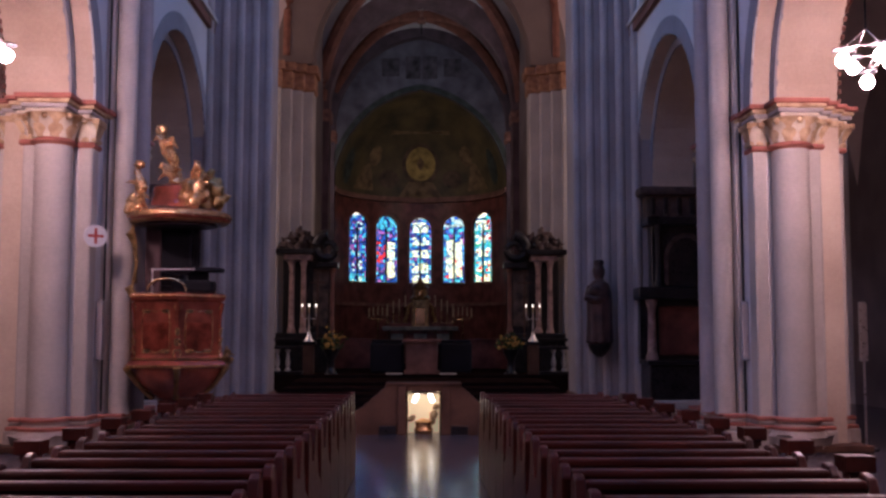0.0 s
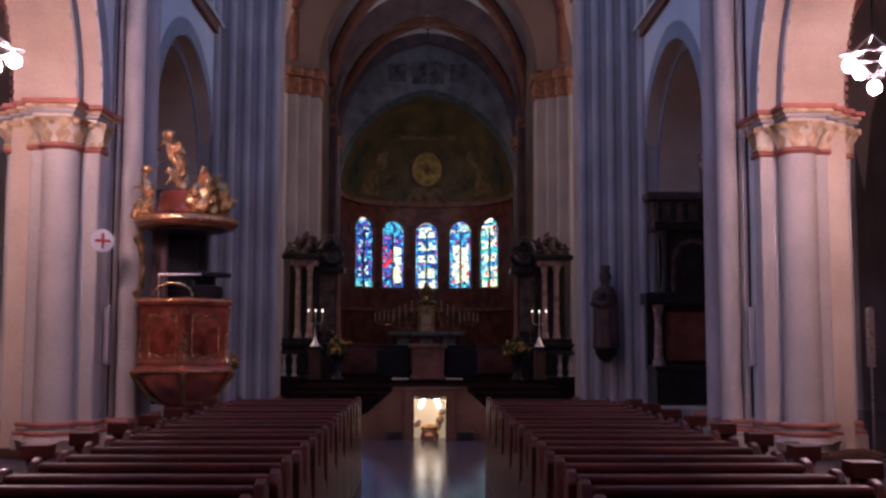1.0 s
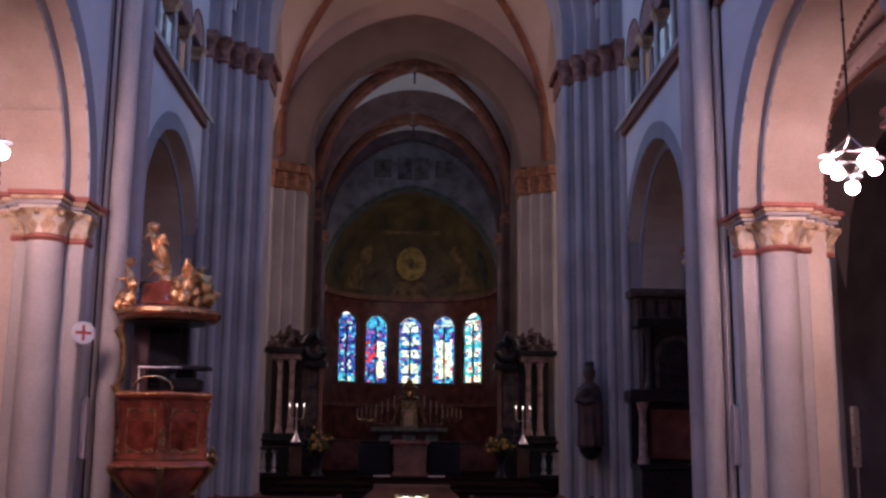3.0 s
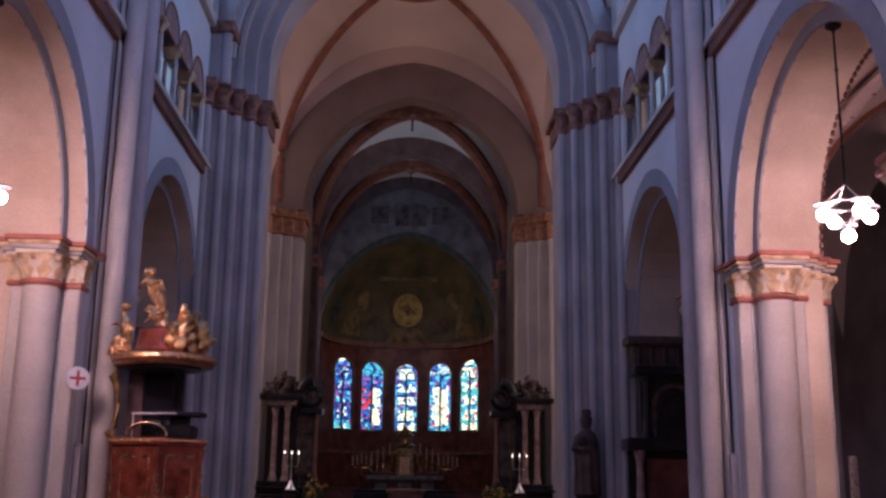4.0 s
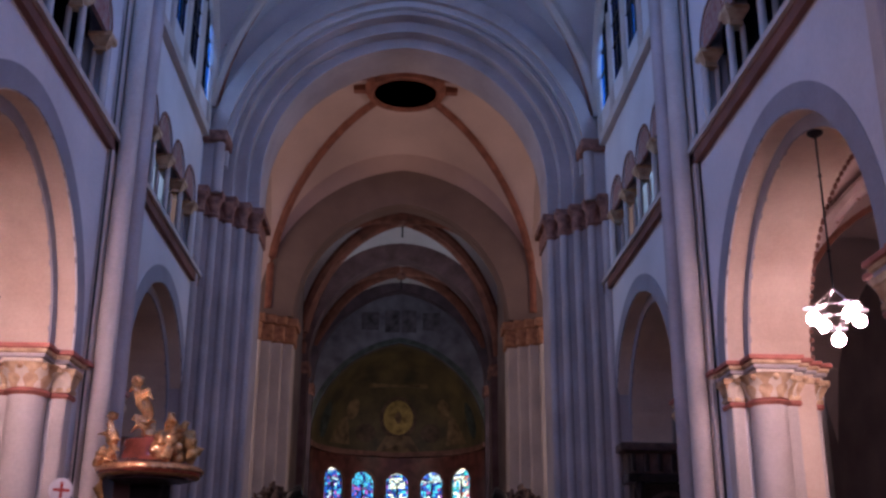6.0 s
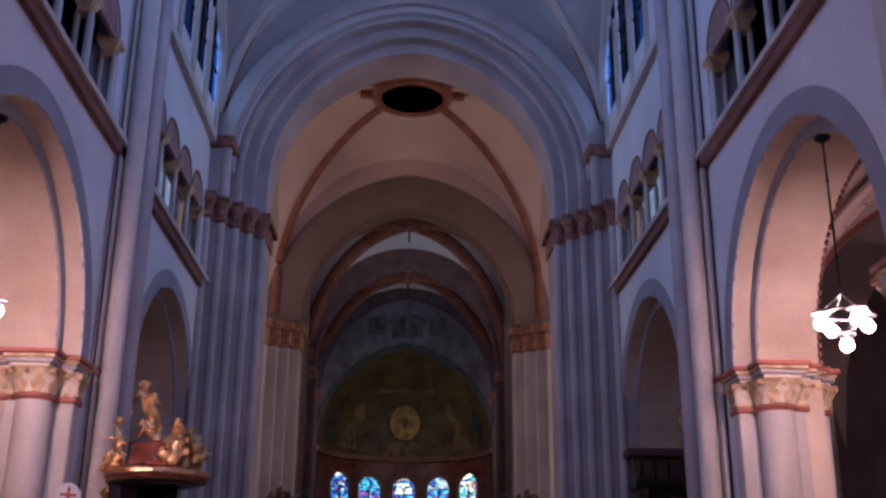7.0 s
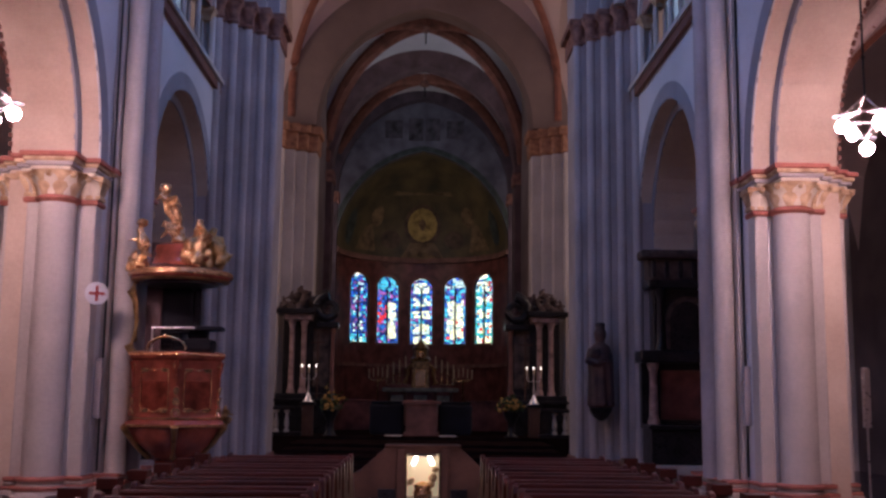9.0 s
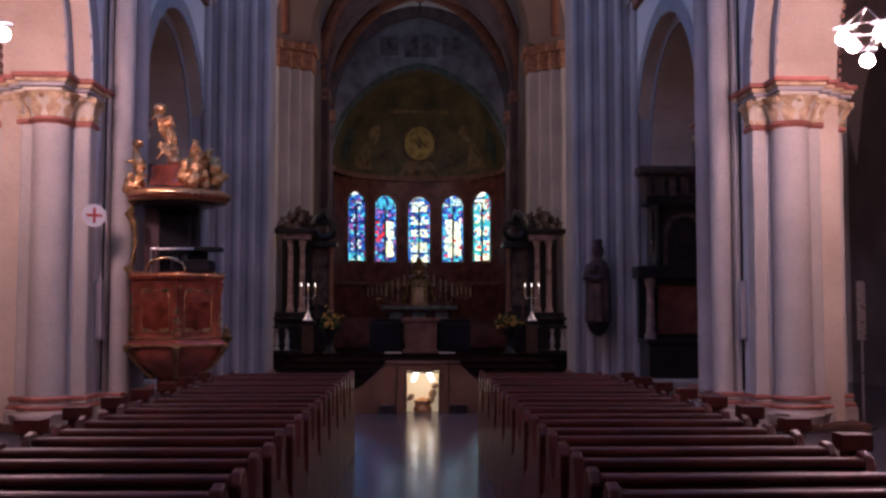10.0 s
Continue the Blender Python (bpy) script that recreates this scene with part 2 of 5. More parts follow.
def arcade_wall(bm, to, s0, s1, openings, z0, z1, d0, d1, n=24):
    """A wall s0..s1, z0..z1 with arched openings (middle, half, sill, spring, rise)."""
    at = s0
    for mid, half, sill, spring, rise in sorted(openings):
        if mid - half > at + 1e-4:
            wall_strip(bm, to, [at, mid - half], lambda s: z0, lambda s: z1, d0, d1)
        ss = [mid - half * math.cos(math.pi * i / n) for i in range(n + 1)]
        wall_strip(bm, to, ss, lambda s: arch_z(s - mid, half, spring, rise), lambda s: z1, d0, d1)
        if sill > z0 + 1e-4:
            wall_strip(bm, to, [mid - half, mid + half], lambda s: z0, lambda s: sill, d0, d1)
        at = mid + half
    if s1 > at + 1e-4:
        wall_strip(bm, to, [at, s1], lambda s: z0, lambda s: z1, d0, d1)
    return bm


def arch_ring(bm, to, mid, half, spring, rise, thick, d0, d1, n=14, legs=0.0):
    """An arch moulding: a band of the given thickness outside the arch, with upright legs."""
    R = (half * half + rise * rise) / (2 * half)
    off = R - half

    def edge(r):
        top = math.acos(min(1, off / r))
        right = [(mid - off + r * math.cos(top * i / n), spring + r * math.sin(top * i / n)) for i in range(n + 1)]
        left = [(2 * mid - s, z) for s, z in right[::-1]]
        line = right + left[1:]
        if legs:
            line = [(line[0][0], spring - legs)] + line + [(line[-1][0], spring - legs)]
        return line
    rows = [[bm.verts.new(to(s, d, z)) for s, z in edge(r)] for r in (R, R + thick) for d in (d0, d1)]
    for i in range(len(rows[0]) - 1):
        for p, q in ((0, 1), (1, 3), (3, 2), (2, 0)):
            bm.faces.new((rows[p][i], rows[q][i], rows[q][i + 1], rows[p][i + 1]))
    for i in (0, -1):
        bm.faces.new((rows[0][i], rows[1][i], rows[3][i], rows[2][i]))
    return bm


def structure(ob, label, category):
    return tagged(ob, label, category, kind="structure")


def taper_box(cx, cy, z0, z1, h0, h1):
    """A block that flares from half width h0 to h1, with a square lip."""
    bm = bmesh.new()
    rows = [[bm.verts.new((cx + h * i, cy + h * j, z)) for i, j in ((-1, -1), (1, -1), (1, 1), (-1, 1))] for h, z in ((h0 * 1.15, z0), (h0 * 1.15, z0 + 0.05), (h0, z0 + 0.07), (h1, z1 - 0.09), (h1 * 1.1, z1 - 0.08), (h1 * 1.1, z1))]
    for p, q in zip(rows, rows[1:]):
        for i in range(4):
            bm.faces.new((p[i], p[(i + 1) % 4], q[(i + 1) % 4], q[i]))
    bm.faces.new(rows[0][::-1])
    bm.faces.new(rows[-1])
    return bm


def carved(name, parent, place, h, seed, mat, lean=0.0):
    """A small carved gilded group: a pile of swelling forms with scrolls, no likeness."""
    rr = random.Random(seed)
    bm = bmesh.new()
    for k in range(15):
        u = k / 14
        spread = h * 0.3 * (1 - u) ** 0.7
        c = Vector((lean * u + rr.uniform(-1, 1) * spread, rr.uniform(-0.8, 0.8) * spread, h * (0.12 + 0.84 * u)))
        bmesh.ops.create_icosphere(bm, subdivisions=2, radius=h * (0.17 - 0.09 * u) * rr.uniform(0.8, 1.15), matrix=Matrix.Translation(c) @ Matrix.Diagonal((1, 0.9, rr.uniform(0.9, 1.5), 1)))
    for k in range(6):
        a, z = rr.uniform(0, 6.28), h * rr.uniform(0.2, 0.75)
        o = Vector((math.cos(a), 0.7 * math.sin(a), 0)) * h
        tube(bm, [Vector((lean * 0.5, 0, z)), o * 0.2 + Vector((0, 0, z + h * 0.12)), o * 0.36 + Vector((0, 0, z + h * 0.06)), o * 0.33 + Vector((0, 0, z - h * 0.1))], [h * 0.07, h * 0.06, h * 0.045, h * 0.02], 7)
    for v in bm.verts:
        v.co += Vector((1, 1, 0.8)) * (noise.noise(v.co * 15 + Vector((seed, 0, 0))) * h * 0.07)
        v.co += Vector(place)
    ob = part(name, bm, mat, parent, "gilded carved ornament")
    skin = ob.modifiers.new("skin", "REMESH")
    skin.mode, skin.voxel_size, skin.use_smooth_shade = "VOXEL", h * 0.028, True
    return ob


# ---- floor and shell ----
W = 4.8            # nave wall face
PIERS = (0.45, 8.45, 16.45)
SPRING = 4.95
TRIFORIUM = (4.45, 12.45, 19.92)
floor = structure(part("floor", box(bmesh.new(), -13, 13, -9, 50, -0.3, 0.0), FLOOR), "polished dark grey stone church floor", "floor")

SIDES = (("north", -1), ("south", 1))
for side, s in SIDES:
    to = along_y(W, s)
    arches = [(yc, 2.6, 0, SPRING, 2.65) for yc in (4.45, 12.45, 20.5)]
    inner = [(yc, 2.38, 0, SPRING, 2.45) for yc in (4.45, 12.45, 20.5)]
    bm = arcade_wall(bmesh.new(), to, -9, 23.4, arches, 0, 8.5, 0.0, 0.3)
    wall = structure(part("wall_" + side, bm, PLASTER), "white plastered nave arcade wall with round arches", "wall")
    part("inner_arch_wall", arcade_wall(bmesh.new(), to, -9, 23.4, inner, 0, 8.5, 0.302, 1.2), SOFFIT, wall, "warm stone inner arch order")
    for yc in (4.45, 12.45, 20.5):
        smooth(part("arch_band", arch_ring(bmesh.new(), to, yc, 2.6, SPRING, 2.65, 0.34, -0.012, 0.02, 16), BAND, wall, "grey painted arch band"))
        smooth(part("arch_soffit", arch_ring(bmesh.new(), to, yc, 2.588, SPRING, 2.638, 0.01, 0.022, 0.268, 16), SOFFIT, wall, "tan painted arch soffit"))
        smooth(part("arch_band", arch_ring(bmesh.new(), to, yc, 2.38, SPRING, 2.45, 0.2, 0.27, 0.32, 16), BAND, wall, "grey painted arch band"))
    bays = [(b + k * 1.32, 0.59, 8.8, 10.2, 0.56) for b in TRIFORIUM for k in (-1.5, -0.5, 0.5, 1.5)]
    for mid, half, sill, spring, rise in bays:
        part("tympanum", arcade_wall(bmesh.new(), along_y(W + 0.025, s), mid - half, mid + half, [], spring - 0.02, spring + rise + 0.06, 0.0, 0.06), TYMPANUM, wall, "dark red patterned tympanum panel")
        smooth(part("opening_band", arch_ring(bmesh.new(), to, mid, half, spring, rise, 0.06, -0.012, 0.0, 10), BROWN_BAND, wall))
    for b in TRIFORIUM:
        for k in range(5):
            y = b + (k - 2) * 1.32
            for dx, rad in ((0.06, 0.062), (0.26, 0.05)):
                smooth(part("colonnette", lathe(bmesh.new(), [(0.1, 8.8), (0.1, 8.86), (rad, 8.92), (rad - 0.004, 9.93)], s * (W + dx), y, 12), STONE, wall))
            part("colonnette_capital", taper_box(s * (W + 0.14), y, 9.9, 10.2, 0.09, 0.17), OCHRE, wall)
    part("triforium_sill", arcade_wall(bmesh.new(), to, -9, 23.4, [], 8.5, 8.8, 0.0, 0.45), PLASTER, wall)
    for y0, y1 in ((-9, 1.75), (7.15, 9.75), (15.15, 17.2), (22.64, 23.4)):
        part("triforium_pier", arcade_wall(bmesh.new(), to, y0, y1, [], 8.8, 10.2, 0.0, 0.45), PLASTER, wall)
    part("triforium_wall", arcade_wall(bmesh.new(), to, -9, 23.4, [(m, h, 10.2, 10.2, r) for m, h, _, _, r in bays], 10.2, 12.0, 0.0, 0.34, 12), PLASTER, wall)
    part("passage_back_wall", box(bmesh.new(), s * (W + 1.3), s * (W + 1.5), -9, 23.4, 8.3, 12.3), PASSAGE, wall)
    # floor and ceiling slabs added to keep sky light out
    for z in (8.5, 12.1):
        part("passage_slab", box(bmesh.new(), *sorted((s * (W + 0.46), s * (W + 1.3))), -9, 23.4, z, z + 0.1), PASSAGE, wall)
    lights = [(b + k * 1.45, 0.62, 13.0, 15.3 + (0.6 if k == 0 else 0), 0.55) for b in (-3.5, 4.45, 12.45, 20.9) for k in (-1, 0, 1)]
    part("clerestory_wall", arcade_wall(bmesh.new(), to, -9, 23.4, lights, 12.0, 17.4, 0.0, 0.7, 12), PLASTER, wall)
    for n, (mid, half, sill, spring, rise) in enumerate(lights):
        for k in range(3):
            y0, y1 = mid - half - 0.02 + (2 * half + 0.04) * k / 3, mid - half - 0.02 + (2 * half + 0.04) * (k + 1) / 3
            glass = GLASS_CLEAR if (k + n) % 3 == 1 else GLASS_BLUE
            pane = part("clerestory_pane", box(bmesh.new(), *sorted((s * (W + 0.03), s * (W + 0.035))), y0, y1, sill - 0.02, spring + rise + 0.02), glass, wall, "blue leaded glass pane")
            pane.visible_shadow = False
        for z in (13.9, 14.5, 15.1):
            part("glazing_bar", box(bmesh.new(), *sorted((s * (W + 0.005), s * (W + 0.05))), mid - half, mid + half, z, z + 0.04), DARK_IRON, wall)
        for e in (-0.17, 0.17):
            part("glazing_bar", box(bmesh.new(), *sorted((s * (W + 0.0), s * (W + 0.05))), mid + e - 0.02, mid + e + 0.02, sill, spring + 0.3), DARK_IRON, wall)
    for b in sorted({l[0] for l in lights}):
        for e in (-0.72, 0.72):
            smooth(part("window_shaft", lathe(bmesh.new(), [(0.12, 12.2), (0.08, 12.35), (0.08, 14.9)], s * (W - 0.02), b + e, 10), STONE, wall))
    for z, h, mat, p in ((8.42, 0.2, BROWN_BAND, 0.1), (8.62, 0.1, STONE, 0.16), (12.0, 0.22, STONE, 0.14)):
        part("string_course", box(bmesh.new(), *sorted((s * (W - p), s * (W + 0.02))), -9, 23.4, z, z + h), mat, wall)
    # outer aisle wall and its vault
    structure(part("wall_aisle_" + side, box(bmesh.new(), *sorted((s * 10.4, s * 10.9)), -9, 25, 0, 9.2), DIMMED_STONE), "brown stone outer wall of the side aisle, dimmed in colour", "wall")
    bm = bmesh.new()
    for yc in (-3.5, 4.45, 12.45, 20.5):
        grid = {}
        for i in range(17):
            for j in range(17):
                x, y = -2.2 + 4.4 * i / 16, -3.6 + 7.2 * j / 16
                z = 5.2 + max(arch_z(x, 2.2, 0, 3.4), arch_z(y, 3.6, 0, 3.4) if abs(y) < 3.6 else 0)
                grid[i, j] = bm.verts.new((s * (8.2 + x), yc + y * 4.0 / 3.6, z))
        for i in range(16):
            for j in range(16):
                bm.faces.new((grid[i, j], grid[i + 1, j], grid[i + 1, j + 1], grid[i, j + 1]))
    smooth(structure(part("ceiling_aisle_" + side, bm, VAULT_ROSE), "rose plastered groin vault of the side aisle", "ceiling"), 30)

for side, s in SIDES:
    for yc in (8.45, 16.45):
        for y0, y1, th, mat in ((yc - 0.28, yc + 0.28, 0.3, VAULT_ROSE), (yc - 0.33, yc - 0.28, 0.1, ROSE_BROWN), (yc + 0.28, yc + 0.33, 0.1, ROSE_BROWN)):
            rib = part("aisle_rib", arch_ring(bmesh.new(), along_x(0), s * 8.2, 1.95, 5.1, 2.95, th, y0, y1, 14, 1.0), mat)
            structure(smooth(rib, 30), "painted transverse rib of the aisle vault", "rib")
    for yc in (12.45,):
        for sx in (-1, 1):
            pts = [(s * 8.2 + sx * 2.1 * math.cos(a), yc + 3.85 * math.cos(a), 5.2 + arch_z(2.1 * math.cos(a), 2.2, 0, 3.4) - 0.04) for a in steps_to(0.05, math.pi - 0.05, 24)]
            rib = structure(smooth(part("aisle_diagonal_rib", tube(bmesh.new(), pts, 0.13, 8), VAULT_ROSE)), "rounded rib of the aisle vault", "rib")
            for k in range(3, 22):
                p = Vector(pts[k])
                bm = bmesh.new()
                bmesh.ops.create_cube(bm, size=0.055, matrix=Matrix.Translation(p - Vector((0, 0, 0.12))) @ pose(0, 0, 0, 0, 0, 45))
                part("rib_ornament", bm, ROSE_BROWN, rib)
    trim = empty("arch_dentils")
    structure(trim, "row of small dark dentils along the arch edge", "trim")
    for k in range(58):
        a = math.pi * (k + 0.5) / 58
        m4 = Matrix.Translation((s * 6.01, 12.45 + 2.345 * math.cos(a), SPRING + 2.41 * math.sin(a)))
        part("dentil", box(bmesh.new(), -0.018, 0.018, -0.03, 0.03, -0.034, 0.034), BROWN_BAND, trim).matrix_basis = m4 @ pose(0, 0, 0, math.degrees(a), 0, 0)

structure(part("wall_west", box(bmesh.new(), -11, 11, -9.5, -9, 0, 18), PLASTER), "plain plastered west wall behind the nave", "wall")


def groin(bm, x_half, y0, y1, spring, rise, dome=0.0, n=28):
    yc, yh = (y0 + y1) / 2, (y1 - y0) / 2
    grid = {}
    for i in range(n + 1):
        for j in range(n + 1):
            x, y = x_half * math.cos(math.pi * i / n), yh * math.cos(math.pi * j / n)
            z = max(arch_z(x, x_half, spring, rise), arch_z(y, yh, spring, rise))
            z += dome * (1 - max(abs(x) / x_half, abs(y) / yh) ** 2)
            grid[i, j] = bm.verts.new((x, yc + y, z))
    for i in range(n):
        for j in range(n):
            bm.faces.new((grid[i, j], grid[i + 1, j], grid[i + 1, j + 1], grid[i, j + 1]))
    return bm


bm = bmesh.new()
for y0, y1 in ((-9, 0.45), (0.45, 8.45), (8.45, 16.45), (16.45, 23.45)):
    groin(bm, 4.86, y0, y1, 12.3, 5.2)
smooth(structure(part("ceiling_nave", bm, VAULT_WHITE), "pale plastered rib vault of the nave", "ceiling"), 30)
for y0, y1 in ((8.45, 16.45), (16.45, 23.4)):
    for sx in (-1, 1):
        yc, yh = (y0 + y1) / 2, (y1 - y0) / 2
        pts = [(sx * 4.8 * math.cos(a), yc + yh * math.cos(a), arch_z(4.8 * math.cos(a), 4.86, 12.3, 5.2) - 0.05) for a in steps_to(0.02, math.pi - 0.02, 30)]
        structure(smooth(part("vault_rib", tube(bmesh.new(), pts, 0.16, 8), STONE)), "rounded stone rib of the nave vault", "rib")
        for o in (-0.17, 0.17):
            edge = [(x + o, y, z + 0.03 + 0.02 * (k % 2)) for k, (x, y, z) in enumerate(pts)]
            structure(part("vault_rib_edge", tube(bmesh.new(), edge, 0.045, 6), ROSE_BROWN), "brown painted edge of a vault rib", "rib")

for side, s in SIDES:
    pts = [(s * 4.72, 19.95 + 3.3 * math.cos(a), 12.2 + arch_z(3.3 * math.cos(a), 3.45, 0, 5.0)) for a in steps_to(0.03, math.pi - 0.03, 26)]
    structure(smooth(part("wall_rib", tube(bmesh.new(), pts, 0.12, 8), STONE)), "stone wall rib beside the clerestory windows", "rib")

# ---- crossing and chancel ----
CAP = 10.15
STEPS = ((4.72, 22.88), (4.44, 23.24), (4.16, 23.6), (3.88, 23.96), (3.61, 24.32))

for side, s in SIDES:
    pier = empty("crossing_pier")
    tagged(pier, "clustered grey stone crossing pier with carved capital", "pier", "crossing piers", "structure")
    for k, (x, y) in enumerate(STEPS):
        q = sorted((s * (x - 0.001 * k), s * (x + 0.55)))
        part("pier_fold", box(bmesh.new(), *q, y, 25.7 + 0.002 * k, 0.28, CAP), GREY_STONE, pier)
        for z0, z1, o in ((0.0, 0.12, 0.14), (0.12, 0.2, 0.1), (0.2, 0.28, 0.05)):
            part("base_block", box(bmesh.new(), *sorted((s * (x - o), s * (x + 0.55))), y - o, 25.7 + o + 0.002 * k, z0, z1), TAN_RED if z0 == 0.2 else TAN_STONE, pier)
        part("abacus", box(bmesh.new(), *sorted((s * (x - 0.16), s * (x + 0.55))), y - 0.16, 25.8 + 0.002 * k, CAP + 0.42, CAP + 0.58), DARK_OCHRE, pier)
        part("capital_block", box(bmesh.new(), *sorted((s * (x - 0.05), s * (x + 0.55))), y - 0.05, 25.75 + 0.002 * k, CAP, CAP + 0.42), DARK_OCHRE, pier, "carved dark ochre capital block")
        smooth(part("capital_roll", lathe(bmesh.new(), [(0.1, CAP - 0.06), (0.15, CAP), (0.1, CAP + 0.06), (0.13, CAP + 0.2), (0.22, CAP + 0.43)], s * (x + 0.05), y + 0.02, 12), DARK_OCHRE, pier))
    for k, (x, y) in enumerate(STEPS):
        smooth(part("shaft", lathe(bmesh.new(), [(0.1, 0.26), (0.1, CAP)], s * (x + 0.04), y + 0.03, 14), GREY_STONE, pier))
    # corner shafts that carry the nave vault
    part("vault_pilaster", box(bmesh.new(), *sorted((s * 4.4, s * 4.85)), 22.95, 23.6, CAP + 0.58, 11.95), GREY_STONE, pier)
    smooth(part("vault_shaft", lathe(bmesh.new(), [(0.13, CAP + 0.5), (0.13, 11.9)], s * 4.42, 23.0, 12), GREY_STONE, pier))
    part("vault_capital", soft_box(*sorted((s * 4.22, s * 4.85)), 22.8, 23.7, 11.9, 12.2, 0.05), DARK_OCHRE, pier)
STILT = 0.85
for k, (x, y) in enumerate(STEPS[1:]):
    ring = part("crossing_arch_order", arch_ring(bmesh.new(), along_x(0), 0, x, CAP + 0.55 + STILT, x + 0.22, 0.36, y, 25.7 - 0.003 * k, 24, STILT), GREY_STONE)
    structure(smooth(ring, 30), "blue-grey moulded order of the crossing arch", "arch")
    roll = arch_ring(bmesh.new(), along_x(0), 0, x - 0.03, CAP + 0.55 + STILT, x + 0.19, 0.1, y - 0.05, y + 0.04, 24, STILT)
    structure(smooth(part("crossing_arch_roll", roll, GREY_STONE), 60), "blue-grey roll moulding of the crossing arch", "arch")
bm = arcade_wall(bmesh.new(), along_x(23.4), -6, 6, [(0, 4.3, 0, CAP + 0.5 + STILT, 4.55)], CAP + 0.5 + STILT, 18.2, 0.0, 2.25, 32)
structure(part("wall_crossing_west", bm, VAULT_WHITE), "plastered wall over the crossing arch", "wall")

bm = groin(bmesh.new(), 4.35, 25.7, 33.1, 11.75, 4.45, 0.75)
smooth(structure(part("ceiling_crossing", bm, VAULT_ROSE), "rose plastered domical vault of the crossing", "ceiling"), 30)
for side, s in SIDES:
    structure(part("wall_transept_" + side, box(bmesh.new(), *sorted((s * 11.0, s * 11.4)), 25, 42, 0, 17), PLASTER), "plastered transept wall", "wall")
    bm = box(bmesh.new(), *sorted((s * 3.75, s * 11.0)), 25.7, 33.0, 16.2, 16.4)
    structure(part("ceiling_transept_" + side, bm, VAULT_WHITE), "plastered transept ceiling", "ceiling")
    structure(part("wall_aisle_end_" + side, box(bmesh.new(), *sorted((s * 6.0, s * 11.0)), 25.0, 25.4, 0, 16.3), STONE), "stone wall closing the side aisle", "wall")
    structure(part("wall_transept_end_" + side, box(bmesh.new(), *sorted((s * 4.9, s * 11.0)), 33.0, 33.4, 0, 16.3), STONE), "stone east wall of the transept", "wall")
    structure(part("wall_chancel_" + side, box(bmesh.new(), *sorted((s * 3.65, s * 4.3)), 34.2, 42.4, 0.5, 15.3), DIMMED_STONE), "stone side wall of the chancel, dimmed in colour", "wall")
    pier = tagged(empty("chancel_pier"), "warm stone chancel pier with ochre capital", "pier", "chancel piers", "structure")
    for k in range(4):
        part("pier_fold", soft_box(*sorted((s * (3.5 + 0.33 * k), s * 5.2)), 33.4 - 0.22 * k, 34.2 + 0.01 * k, 0.5, 9.5, 0.03), STONE, pier)
        part("capital_block", soft_box(*sorted((s * (3.44 + 0.33 * k), s * 5.2)), 33.34 - 0.22 * k, 34.25 + 0.01 * k, 9.5, 10.06, 0.05), CHANCEL_OCHRE, pier, "carved ochre capital block")
        part("abacus", soft_box(*sorted((s * (3.36 + 0.33 * k), s * 5.2)), 33.26 - 0.22 * k, 34.3 + 0.01 * k, 10.06, 10.34, 0.03), CHANCEL_OCHRE, pier)
bm = arcade_wall(bmesh.new(), along_x(33.1), -6, 6, [(0, 3.8, 0, 10.34, 4.35)], 10.34, 18, 0.0, 0.86, 32)
structure(part("wall_chancel_arch", bm, VAULT_ROSE), "rose plastered wall over the chancel arch", "wall")
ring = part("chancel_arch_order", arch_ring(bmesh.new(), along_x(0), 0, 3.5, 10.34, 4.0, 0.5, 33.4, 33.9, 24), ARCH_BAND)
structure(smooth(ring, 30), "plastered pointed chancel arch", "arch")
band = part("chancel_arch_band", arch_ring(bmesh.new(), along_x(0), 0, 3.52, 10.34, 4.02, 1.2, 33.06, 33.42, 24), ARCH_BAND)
structure(smooth(band, 30), "brown-beige face of the chancel arch with shade in its colour", "arch")


